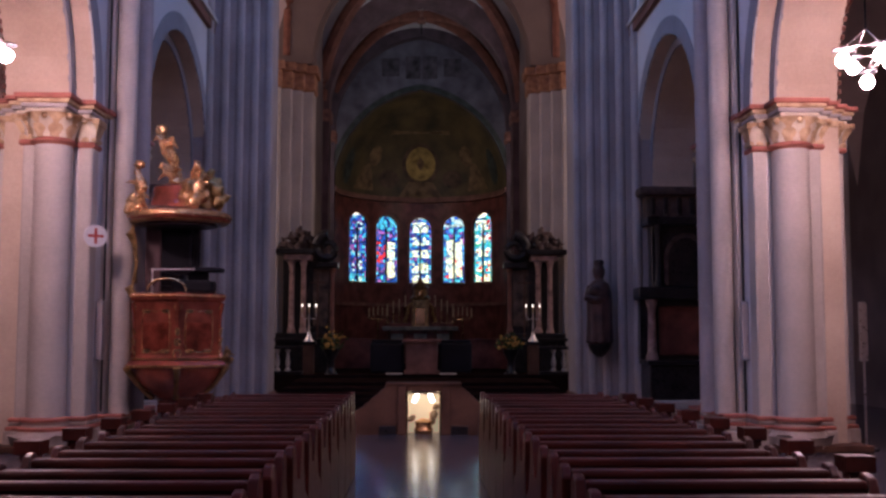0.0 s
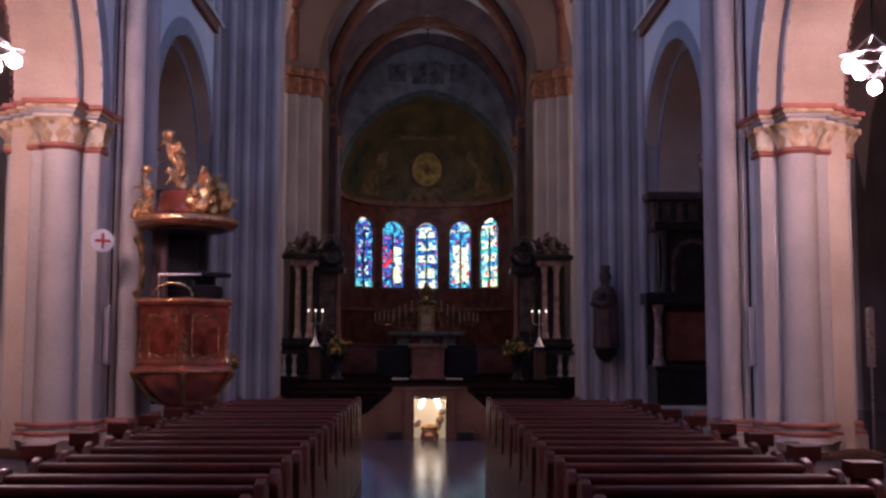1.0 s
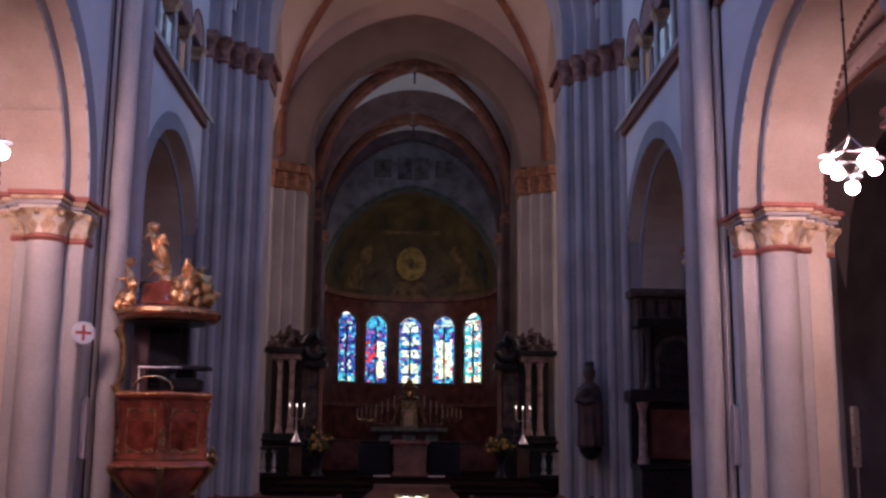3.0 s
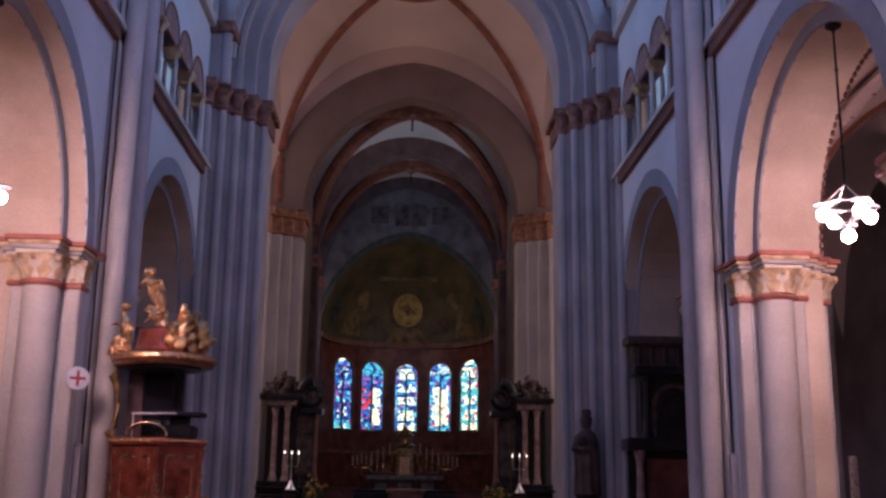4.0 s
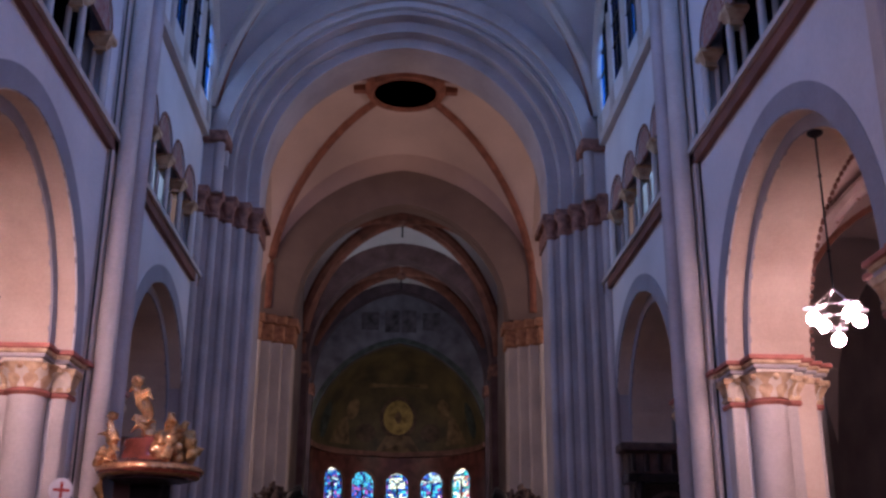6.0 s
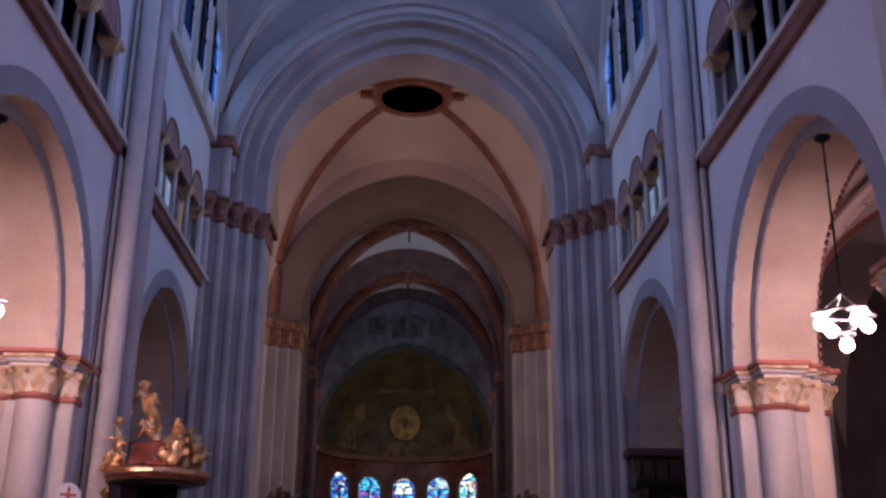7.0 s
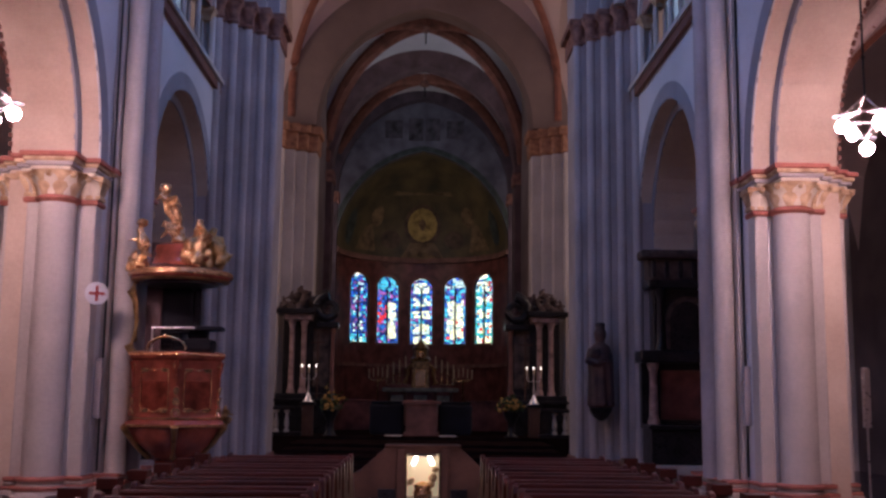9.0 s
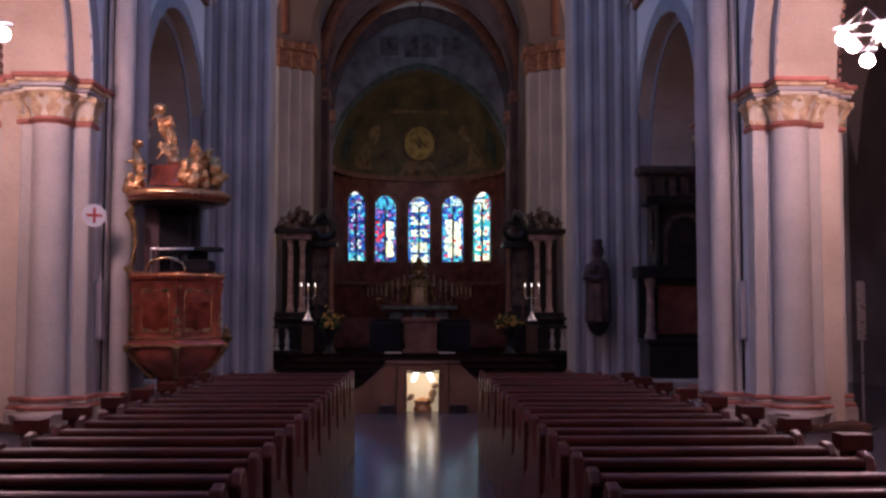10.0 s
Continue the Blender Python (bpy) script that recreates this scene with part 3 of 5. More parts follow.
def rib_bay(y0, y1, spring, rise, half, radius):
    """A rib-vaulted chancel bay: webs, two diagonal ribs and a boss where they cross."""
    yc, yh = (y0 + y1) / 2, (y1 - y0) / 2
    dome = lambda u: spring + rise * math.sqrt(max(0.0, 1 - u * u))
    bm, grid, n = bmesh.new(), {}, 28
    for i in range(n + 1):
        for j in range(n + 1):
            u, v = math.cos(math.pi * i / n), math.cos(math.pi * j / n)
            grid[i, j] = bm.verts.new((half * u, yc + yh * v, max(dome(u), dome(v)) - 0.45 * v * v * (1 - u * u)))
    for i in range(n):
        for j in range(n):
            bm.faces.new((grid[i, j], grid[i + 1, j], grid[i + 1, j + 1], grid[i, j + 1]))
    structure(smooth(part("ceiling_chancel", bm, VAULT_WHITE), 30), "pale plastered webs of the chancel rib vault", "ceiling")
    for g in (-1, 1):
        pts = [(half * math.cos(a), yc + g * yh * math.cos(a), spring + rise * math.sin(a) - radius * 0.7) for a in steps_to(0.04, math.pi - 0.04, 36)]
        rib = structure(smooth(part("chancel_rib", tube(bmesh.new(), pts, radius, 8), CHANCEL_RIB)), "red-brown painted diagonal rib of the chancel vault", "rib")
        roll = [(x, y, z - radius * 0.9) for x, y, z in pts]
        smooth(part("rib_roll", tube(bmesh.new(), roll, radius * 0.4, 6), ROSE_BROWN, rib))
    z = spring + rise
    boss = tagged(empty("vault_boss", (0, yc, z)), "small dark boss under the crossing of two ribs", "boss", "vault bosses", "structure")
    smooth(part("boss", lathe(bmesh.new(), [(0.0, -0.52), (0.16, -0.5), (0.24, -0.4), (0.2, -0.28), (0.26, -0.2), (0.26, -0.05)], 0, 0, 16), DARK_OCHRE, boss))
    part("rope", tube(bmesh.new(), [(0, 0, -0.95), (0, 0, -0.5)], 0.03, 6), DARK_IRON, boss)


rib_bay(33.9, 38.35, 10.3, 4.85, 3.75, 0.25)
rib_bay(39.1, 42.2, 10.0, 4.5, 3.7, 0.21)
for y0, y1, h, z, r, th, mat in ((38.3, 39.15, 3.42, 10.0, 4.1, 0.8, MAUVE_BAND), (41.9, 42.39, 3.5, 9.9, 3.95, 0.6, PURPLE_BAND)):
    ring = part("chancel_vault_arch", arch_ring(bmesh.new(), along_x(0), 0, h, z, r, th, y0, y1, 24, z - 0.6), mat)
    structure(smooth(ring, 30), "dark painted transverse arch of the chancel vault", "arch")
    for g in (-1, 1):
        resp = part("respond_capital", soft_box(*sorted((g * (h - 0.08), g * (h + 0.5))), y0 - 0.1, y1 - 0.02, z - 0.45, z, 0.05), DARK_OCHRE)
        structure(resp, "dark carved respond capital of the chancel vault", "capital")

# crossing ribs and the oculus ring
for sx in (-1, 1):
    for sy in (-1, 1):
        pts = []
        for a in steps_to(0.03, 1.36, 22):
            x, y = 4.35 * math.cos(a), 3.7 * math.cos(a)
            pts.append((sx * x, 29.4 + sy * y, arch_z(x, 4.35, 11.75, 4.45) + 0.75 * (1 - math.cos(a) ** 2) - 0.06))
        pts.insert(0, (pts[0][0], pts[0][1], 10.6))
        structure(smooth(part("crossing_rib", tube(bmesh.new(), pts, 0.13, 8), ROSE_BROWN)), "brown painted rib of the crossing vault", "rib")
oculus = tagged(empty("oculus_ring", (0, 29.4, 16.85)), "brown painted ring round the dark vault oculus", "oculus", kind="structure")
smooth(part("ring", lathe(bmesh.new(), [(0.97, -0.24), (1.04, -0.3), (1.2, -0.28), (1.27, -0.14), (1.25, 0.3), (0.97, 0.3), (0.97, -0.24)], 0, 0, 40), ROSE_BROWN, oculus))
# the darkness of the open oculus, put in as a black disc
part("lid", lathe(bmesh.new(), [(0.99, 0.0), (0.99, 0.04)], 0, 0, 32), BLACK_MARBLE, oculus, "black disc for the dark hole of the oculus")
part("ring_spur", box(bmesh.new(), -1.62, -1.15, -0.12, 0.12, -0.2, 0.1), ROSE_BROWN, oculus)
part("ring_spur", box(bmesh.new(), 1.15, 1.62, -0.12, 0.12, -0.2, 0.1), ROSE_BROWN, oculus)

# apse
AY, AR = 42.4, 3.6
CHOIR = 0.5


def round_apse(s, d, z):
    a = s / AR
    return ((AR + d) * math.sin(a), AY + (AR + d) * math.cos(a), z)


WIN = [k * radians(24.2) * AR for k in (-2, -1, 0, 1, 2)]
HALF = (0.56, 0.5, 0.47, 0.5, 0.56)
bm = bmesh.new()
edges = [-AR * math.pi / 2] + [w + e * h for w, h in zip(WIN, HALF) for e in (-1, 1)] + [AR * math.pi / 2]
for a, b in zip(edges[::2], edges[1::2]):
    wall_strip(bm, round_apse, steps_to(a, b, 6), lambda s: CHOIR, lambda s: 7.6, 0.0, 0.13)
for w, h in zip(WIN, HALF):
    ss = [w - h * math.cos(math.pi * i / 14) for i in range(15)]
    wall_strip(bm, round_apse, ss, lambda s: arch_z(s - w, h, 6.35, h), lambda s: 7.6, 0.0, 0.13)
    wall_strip(bm, round_apse, [w - h, w, w + h], lambda s: CHOIR, lambda s: 3.95, 0.0, 0.13)
apse = structure(part("wall_apse", bm, MARBLE), "dark red stone apse wall with five arched windows", "wall")
bm = bmesh.new()
rings = []
for i in range(13):
    e = math.pi / 2 * i / 12
    rings.append([bm.verts.new((AR * math.cos(e) * math.sin(a), AY + AR * math.cos(e) * math.cos(a), 7.6 + 4.15 * math.sin(e))) for a in steps_to(-math.pi / 2, math.pi / 2, 32)])
for p, q in zip(rings, rings[1:]):
    for i in range(32):
        bm.faces.new((p[i], p[i + 1], q[i + 1], q[i]))
bmesh.ops.remove_doubles(bm, verts=bm.verts, dist=1e-4)
smooth(structure(part("ceiling_apse", bm, MOSAIC), "dark gold mosaic half dome of the apse", "ceiling"))
bm = arcade_wall(bmesh.new(), along_x(AY), -4.3, 4.3, [(0, 3.58, 0, 7.6, 4.15)], 7.6, 15, 0.0, 0.3, 32)
structure(part("wall_apse_arch", bm, DIM_PAINT), "painted wall over the apse arch", "wall")

# raised chancel floor and the steps to it
stairs = structure(empty("chancel_steps"), "dark carpeted steps up to the chancel", "steps")
for k in range(5):
    part("step", soft_box(-3.4, 3.4, 21.5 + 1.4 * k, 22.9 + 1.4 * k if k < 4 else 29.9, 0.005, 0.083 * (k + 1), 0.012), CARPET, stairs)
part("chancel_floor", box(bmesh.new(), -4.9, 4.9, 29.9, 46.2, 0.0, CHOIR), CARPET, stairs)


# ---- piers ----
def tongue(bm, base, out, height, width, curl):
    """A carved leaf: rises from base, swells and curls over outwards."""
    base, out = Vector(base), Vector(out).normalized()
    side = out.cross(Vector((0, 0, 1)))
    prev = None
    for i in range(6):
        u = i / 5
        mid = base + Vector((0, 0, height * (u if u < 0.85 else 0.85 + (u - 0.85) * 0.2))) + out * (curl * u ** 2.2)
        w = width * (0.55 + 0.7 * math.sin(math.pi * min(1, u * 0.85 + 0.1))) * 0.5
        row = [bm.verts.new(mid - side * w), bm.verts.new(mid + out * 0.025), bm.verts.new(mid + side * w), bm.verts.new(mid - out * 0.05)]
        if prev:
            for a in range(4):
                bm.faces.new((prev[a], prev[(a + 1) % 4], row[(a + 1) % 4], row[a]))
        else:
            bm.faces.new(row[::-1])
        prev = row
    bm.faces.new(prev)
    return bm


def moulded_slab(pier, x0, x1, y0, y1, z, s, label=""):
    """Abacus: cream, grey and ochre fillets under a red top, each wider than the last."""
    layers = ((0.0, 0.05, 0.0, CREAM), (0.052, 0.11, 0.05, GREY_STONE), (0.112, 0.17, 0.08, OCHRE), (0.172, 0.24, 0.12, RED_BAND))
    for a, b, o, mat in layers:
        part("abacus_fillet", soft_box(*sorted((s * (x0 - o), s * (x1 + o))), y0 - o, y1 + o, z + a, z + b, 0.014), mat, pier)


CB = SPRING - 0.64     # underside of the capitals


def nave_pier(s, yc):
    pier = tagged(empty("nave_pier"), "pale stone nave pier with carved ochre and red capital", "pier", "nave piers", "structure")
    X = lambda d: s * (W + d)
    part("pier_core", box(bmesh.new(), *sorted((X(0.29), X(1.2))), yc - 1.15, yc + 1.15, 0.44, SPRING - 0.3), STONE, pier)
    part("dosseret", soft_box(*sorted((X(-0.1), X(0.1))), yc - 0.9, yc + 0.86, 0.44, 12.6, 0.02), STONE, pier)
    smooth(part("wall_shaft", lathe(bmesh.new(), [(0.155, 0.44), (0.15, 12.6)], X(-0.26), yc - 0.68, 24), STONE, pier))
    smooth(part("side_shaft", lathe(bmesh.new(), [(0.2, 0.44), (0.2, 12.6)], X(-0.3), yc - 0.2, 20), GREY_STONE, pier))
    smooth(part("wall_shaft", lathe(bmesh.new(), [(0.12, 0.44), (0.12, 12.6)], X(-0.08), yc + 0.4, 18), STONE, pier))
    for e in (-1, 1):
        cx, cy = W + 0.5, yc + e * 1.6
        smooth(part("half_column", lathe(bmesh.new(), [(0.265, 0.44), (0.26, 1.5), (0.255, CB)], s * cx, cy, 28), STONE, pier))
        part("order_pilaster", soft_box(*sorted((X(-0.004), X(0.2))), *sorted((yc + e * 1.15, yc + e * 1.46)), 0.44, CB, 0.025), STONE, pier)
        folds = ((0.28, 0.92, 1.66), (0.6, 1.16, 1.5), (0.8, 1.38, 1.34))
        for d0, d1, y2 in folds:
            part("pier_fold", soft_box(*sorted((X(d0), X(d1))), *sorted((yc + e * 1.0, yc + e * y2)), 0.44, CB + 0.3, 0.03), STONE, pier)
        # capitals: ring, bell, leaves
        bm = lathe(bmesh.new(), [(0.255, CB - 0.02), (0.3, CB), (0.32, CB + 0.03), (0.3, CB + 0.06), (0.255, CB + 0.08)], s * cx, cy, 28)
        smooth(part("astragal", bm, RED_BAND, pier, "red painted ring"))
        bm = lathe(bmesh.new(), [(0.26, CB + 0.07), (0.27, CB + 0.2), (0.33, CB + 0.32), (0.42, CB + 0.41)], s * cx, cy, 28)
        smooth(part("capital_bell", bm, OCHRE, pier))
        for i in range(9):
            a = math.pi * (i / 8) * (1 if e > 0 else -1)
            o = Vector((math.cos(a), math.sin(a), 0))
            tall = i % 2 == 0
            leaf = tongue(bmesh.new(), Vector((s * cx, cy, CB + 0.08)) + o * 0.27, o, 0.3 if tall else 0.2, 0.17, 0.17 if tall else 0.09)
            smooth(part("capital_leaf", leaf, CREAM if tall else OCHRE, pier), 60)
            if tall:
                bm = bmesh.new()
                bmesh.ops.create_uvsphere(bm, u_segments=8, v_segments=6, radius=0.05, matrix=Matrix.Translation(Vector((s * cx, cy, CB + 0.35)) + o * 0.42))
                smooth(part("capital_volute", bm, OCHRE, pier))
        part("order_capital", taper_box(X(0.1), yc + e * 1.32, CB + 0.08, CB + 0.41, 0.13, 0.18), OCHRE, pier)
        part("order_astragal", soft_box(*sorted((X(-0.04), X(0.24))), *sorted((yc + e * 1.1, yc + e * 1.5)), CB - 0.01, CB + 0.07, 0.03), RED_BAND, pier)
        for i in range(2):
            smooth(part("capital_leaf", tongue(bmesh.new(), (X(0.03 + 0.14 * i), yc + e * 1.45, CB + 0.08), (0, e, 0), 0.3, 0.13, 0.12), CREAM, pier), 60)
        for d0, d1, y2 in folds:
            part("fold_astragal", soft_box(*sorted((X(d0), X(d1 + 0.05))), *sorted((yc + e * 1.0, yc + e * (y2 + 0.05))), CB - 0.01, CB + 0.07, 0.03), RED_BAND, pier)
            part("fold_capital", taper_box(X(d1 - 0.14), yc + e * (y2 - 0.13), CB + 0.07, CB + 0.41, 0.15, 0.24), OCHRE, pier)
            for q, o in ((d1 - 0.2, (0, e, 0)), (d1 - 0.04, (s, e, 0))):
                smooth(part("capital_leaf", tongue(bmesh.new(), (X(q), yc + e * y2, CB + 0.08), o, 0.3, 0.15, 0.16), CREAM, pier), 60)
                bm = bmesh.new()
                bmesh.ops.create_uvsphere(bm, u_segments=8, v_segments=6, radius=0.045, matrix=Matrix.Translation(Vector((X(q), yc + e * y2, CB + 0.36)) + Vector(o).normalized() * 0.16))
                smooth(part("capital_volute", bm, OCHRE, pier))
        moulded_slab(pier, W + 0.22, W + 0.78, *sorted((yc + e * 1.1, yc + e * 2.0)), CB + 0.41, s)
        moulded_slab(pier, W + 0.66, W + 0.98, *sorted((yc + e * 0.9, yc + e * 1.8)), CB + 0.412, s)
        moulded_slab(pier, W + 0.9, W + 1.2, *sorted((yc + e * 0.9, yc + e * 1.6)), CB + 0.414, s)
        moulded_slab(pier, W + 1.12, W + 1.42, *sorted((yc + e * 0.9, yc + e * 1.42)), CB + 0.416, s)
        moulded_slab(pier, W + 0.02, W + 0.2, *sorted((yc + e * 0.95, yc + e * 1.56)), CB + 0.408, s)
        moulded_slab(pier, W - 0.02, W + 0.1, *sorted((yc + e * 0.82, yc + e * 0.96)), CB + 0.406, s)
        # bases: pale blocks with two red rings
        bm = lathe(bmesh.new(), [(0.4, 0.0), (0.4, 0.17), (0.42, 0.2), (0.38, 0.25), (0.35, 0.29)], s * cx, cy, 28)
        smooth(part("column_base", bm, BASE_STONE, pier), 35)
        smooth(part("base_ring", lathe(bmesh.new(), [(0.3, 0.285), (0.37, 0.295), (0.375, 0.33), (0.3, 0.35)], s * cx, cy, 28), RED_BAND, pier, "red painted ring"))
        smooth(part("base_scotia", lathe(bmesh.new(), [(0.31, 0.345), (0.32, 0.35), (0.3, 0.38), (0.31, 0.41)], s * cx, cy, 28), BASE_STONE, pier))
        smooth(part("base_ring", lathe(bmesh.new(), [(0.27, 0.405), (0.335, 0.415), (0.34, 0.45), (0.26, 0.475)], s * cx, cy, 28), RED_BAND, pier, "red painted ring"))
        for g in (-1, 1):
            smooth(part("base_spur", tongue(bmesh.new(), (s * cx + g * 0.28, cy + e * 0.32, 0.02), (g, e, 0), 0.26, 0.24, 0.1), BASE_STONE, pier), 60)
        layers = ((0.0, 0.288, 0.1, BASE_STONE, "fold_base"), (0.29, 0.345, 0.085, RED_BAND, "fold_base_ring"), (0.347, 0.405, 0.05, BASE_STONE, "fold_scotia"), (0.407, 0.465, 0.06, RED_BAND, "fold_base_ring"))
        for z0, z1, o, mat, name in layers:
            for d0, d1, y2 in folds:
                part(name, soft_box(*sorted((X(d0), X(d1 + o))), *sorted((yc + e * 1.0, yc + e * (y2 + o))), z0, z1, 0.02), mat, pier)
            part(name, soft_box(*sorted((X(-o), X(0.2 + o))), *sorted((yc + e * 1.0, yc + e * (1.48 + o))), z0, z1, 0.02), mat, pier)
        part("plinth", soft_box(*sorted((X(0.1), X(1.42))), *sorted((yc + e * 0.9, yc + e * 2.0)), 0.0, 0.1, 0.02), TAN_STONE, pier)
    part("plinth", soft_box(*sorted((X(-0.5), X(0.1))), yc - 1.15, yc + 1.15, 0.0, 0.22, 0.03), BASE_STONE, pier)
    for z0, z1, o, mat, name in ((0.222, 0.29, 0.0, BASE_STONE, "dosseret_base"), (0.292, 0.345, 0.0, RED_BAND, "dosseret_ring"), (0.347, 0.405, -0.04, BASE_STONE, "dosseret_base"), (0.407, 0.46, -0.03, RED_BAND, "dosseret_ring")):
        part(name, soft_box(*sorted((X(-0.42 - o), X(0.1))), yc - 1.05 - o, yc + 1.05 + o, z0, z1, 0.02), mat, pier)
    return pier


for yc in PIERS:
    for side, s in SIDES:
        nave_pier(s, yc)


def line_array(place, z0, z1, facing, s):
    """A slim column loudspeaker on a bracket, with its cable."""
    ob = tagged(empty("column_loudspeaker", place), "slim grey column loudspeaker fixed to a pier", "loudspeaker", "column loudspeakers")
    part("cabinet", soft_box(-0.055, 0.055, -0.05, 0.05, z0, z1, 0.015), GREY_PAINT, ob)
    part("grille", soft_box(-0.04, 0.04, -0.056, -0.049, z0 + 0.05, z1 - 0.05, 0.003), GREY_STONE, ob)
    part("bracket", box(bmesh.new(), -0.02, 0.02, 0.05, 0.14, (z0 + z1) / 2 - 0.05, (z0 + z1) / 2 + 0.05), DARK_IRON, ob)
    part("cable", tube(bmesh.new(), [(0.02, 0.09, 0.5), (0.02, 0.09, 2.0), (0.02, 0.09, 12.4)], 0.016, 6), DARK_IRON, ob, "dark cable running up the pier")
    return ob


for s in (-1, 1):
    line_array((s * (W - 0.05), 15.42, 0), 1.25, 2.12, 0, s)
stand = tagged(empty("column_loudspeaker", (6.3, 14.9, 0)), "pale column loudspeaker on a slim floor pole", "loudspeaker", "column loudspeakers")
part("cabinet", soft_box(-0.05, 0.05, -0.05, 0.05, 1.25, 2.1, 0.015), CHROME, stand)
part("pole", tube(bmesh.new(), [(0, 0, 0.03), (0, 0, 1.27)], 0.018, 8), CHROME, stand)
part("foot", lathe(bmesh.new(), [(0.17, 0.0), (0.17, 0.02), (0.03, 0.035)], 0, 0, 20), DARK_IRON, stand)

cross = tagged(empty("consecration_cross", (-W + 0.1, 14.94, 3.02), -60), "round white wall medallion with a painted red cross", "wall medallion")
disc = lathe(bmesh.new(), [(0.165, -0.02), (0.165, 0.0), (0.155, 0.006)], 0, 0, 32)
bmesh.ops.transform(disc, matrix=pose(0, 0, 0, 0, 90, 0), verts=disc.verts)
part("disc", disc, PLASTER, cross)
for a, b in ((0.02, 0.11), (0.11, 0.02)):
    part("cross_bar", box(bmesh.new(), 0.008, 0.012 + 0.001 * (a > b), -a, a, -b, b), RED_PAINT, cross)

# ---- pews ----
def end_panel(x0, x1):
    """Shaped pew end: two humps with a dip between, seen from the side."""
    prof = [(-0.47, 0.0), (-0.47, 0.78), (-0.5, 0.9), (-0.46, 0.95), (-0.38, 0.96), (-0.33, 0.91), (-0.27, 0.74), (-0.12, 0.72), (-0.06, 0.88), (-0.03, 0.95), (0.05, 0.97), (0.11, 0.92), (0.09, 0.8), (0.2, 0.6), (0.38, 0.55), (0.42, 0.45), (0.38, 0.0)]
    bm = bmesh.new()
    a = [bm.verts.new((x0, y, z)) for y, z in prof]
    b = [bm.verts.new((x1, y, z)) for y, z in prof]
    bm.faces.new(a)
    bm.faces.new(b[::-1])
    for i in range(len(prof)):
        j = (i + 1) % len(prof)
        bm.faces.new((a[i], a[j], b[j], b[i]))
    bmesh.ops.bevel(bm, geom=list(bm.edges), offset=0.008, segments=1, profile=0.5, affect="EDGES")
    return bm


L = 0.65
AISLE = -0.1        # middle of the aisle between the pews


def make_pew(g, y):
    """g: the side of the aisle; the far end has a boxed desk end and a flared post."""
    pew = tagged(empty("pew", (AISLE + g * 1.42, y, 0)), "dark brown polished wooden church pew with shaped ends", "pew", "pews")
    part("backrest", soft_box(-L, L, -0.018, 0.018, 0.12, 0.89), WOOD, pew)
    part("top_rail", soft_box(-L, L, -0.045, 0.045, 0.89, 0.94, 0.015), WOOD, pew)
    part("seat", soft_box(-L, L, 0.018, 0.4, 0.42, 0.46), WOOD, pew)
    part("desk_panel", soft_box(-L, L, -0.46, -0.43, 0.1, 0.88), WOOD, pew)
    part("desk_rail", soft_box(-L, L, -0.5, -0.39, 0.89, 0.935, 0.015), WOOD, pew)
    part("kneeler", soft_box(-L, L, -0.33, -0.15, 0.14, 0.2, 0.02), WOOD, pew)
    for x in (-L - 0.05, L):
        part("end_panel", end_panel(x, x + 0.05), WOOD, pew)
    part("end_box", soft_box(*sorted((g * (L + 0.06), g * (L + 0.38))), -0.44, -0.06, 0.0, 0.7, 0.012), WOOD, pew)
    part("end_post", soft_box(*sorted((g * (L + 0.3), g * (L + 0.38))), -0.02, 0.06, 0.0, 0.86, 0.01), WOOD, pew)
    part("post_cap", taper_box(g * (L + 0.34), 0.02, 0.82, 0.95, 0.045, 0.075), WOOD, pew)
    return pew


for g in (-1, 1):
    master = make_pew(g, 3.97)
    for k in range(1, 10):
        copy_thing(master, pose(AISLE + g * 1.42, 3.97 + 0.89 * k, 0))

# ---- lit wall at the foot of the steps ----
def prism(points, y0, y1):
    bm = bmesh.new()
    a = [bm.verts.new((x, y0, z)) for x, z in points]
    b = [bm.verts.new((x, y1, z)) for x, z in points]
    bm.faces.new(a)
    bm.faces.new(b[::-1])
    for i in range(len(points)):
        j = (i + 1) % len(points)
        bm.faces.new((a[i], a[j], b[j], b[i]))
    return bm


shrine = tagged(empty("stair_wall", (0, 17.2, 0)), "tan stone stair wall with a lit glazed niche", "wall", kind="structure")
for g in (-1, 1):
    part("stone_cheek", prism([(g * 0.27, 0.0), (g * 1.6, 0.0), (g * 1.6, 0.1), (g * 1.0, 0.44), (g * 0.6, 0.8), (g * 0.27, 0.8)], 0.0, 0.45), TAN_STONE, shrine)
    part("corner_pier", soft_box(*sorted((g * 0.29, g * 0.42)), -0.05, 0.0, 0.0, 0.79, 0.01), TAN_STONE, shrine)
    part("foot_block", soft_box(*sorted((g * 0.45, g * 0.72)), -0.06, 0.0, 0.0, 0.14, 0.01), BLACK_MARBLE, shrine)
part("lintel", soft_box(-0.27, 0.27, 0.0, 0.45, 0.7, 0.8, 0.008), TAN_STONE, shrine)
part("coping", soft_box(-0.62, 0.62, -0.04, 0.5, 0.803, 0.84, 0.012), TAN_STONE, shrine)
part("niche_back", box(bmesh.new(), -0.27, 0.27, 0.4, 0.44, 0.0, 0.7), NICHE_GLOW, shrine, "bright lit back of the niche")
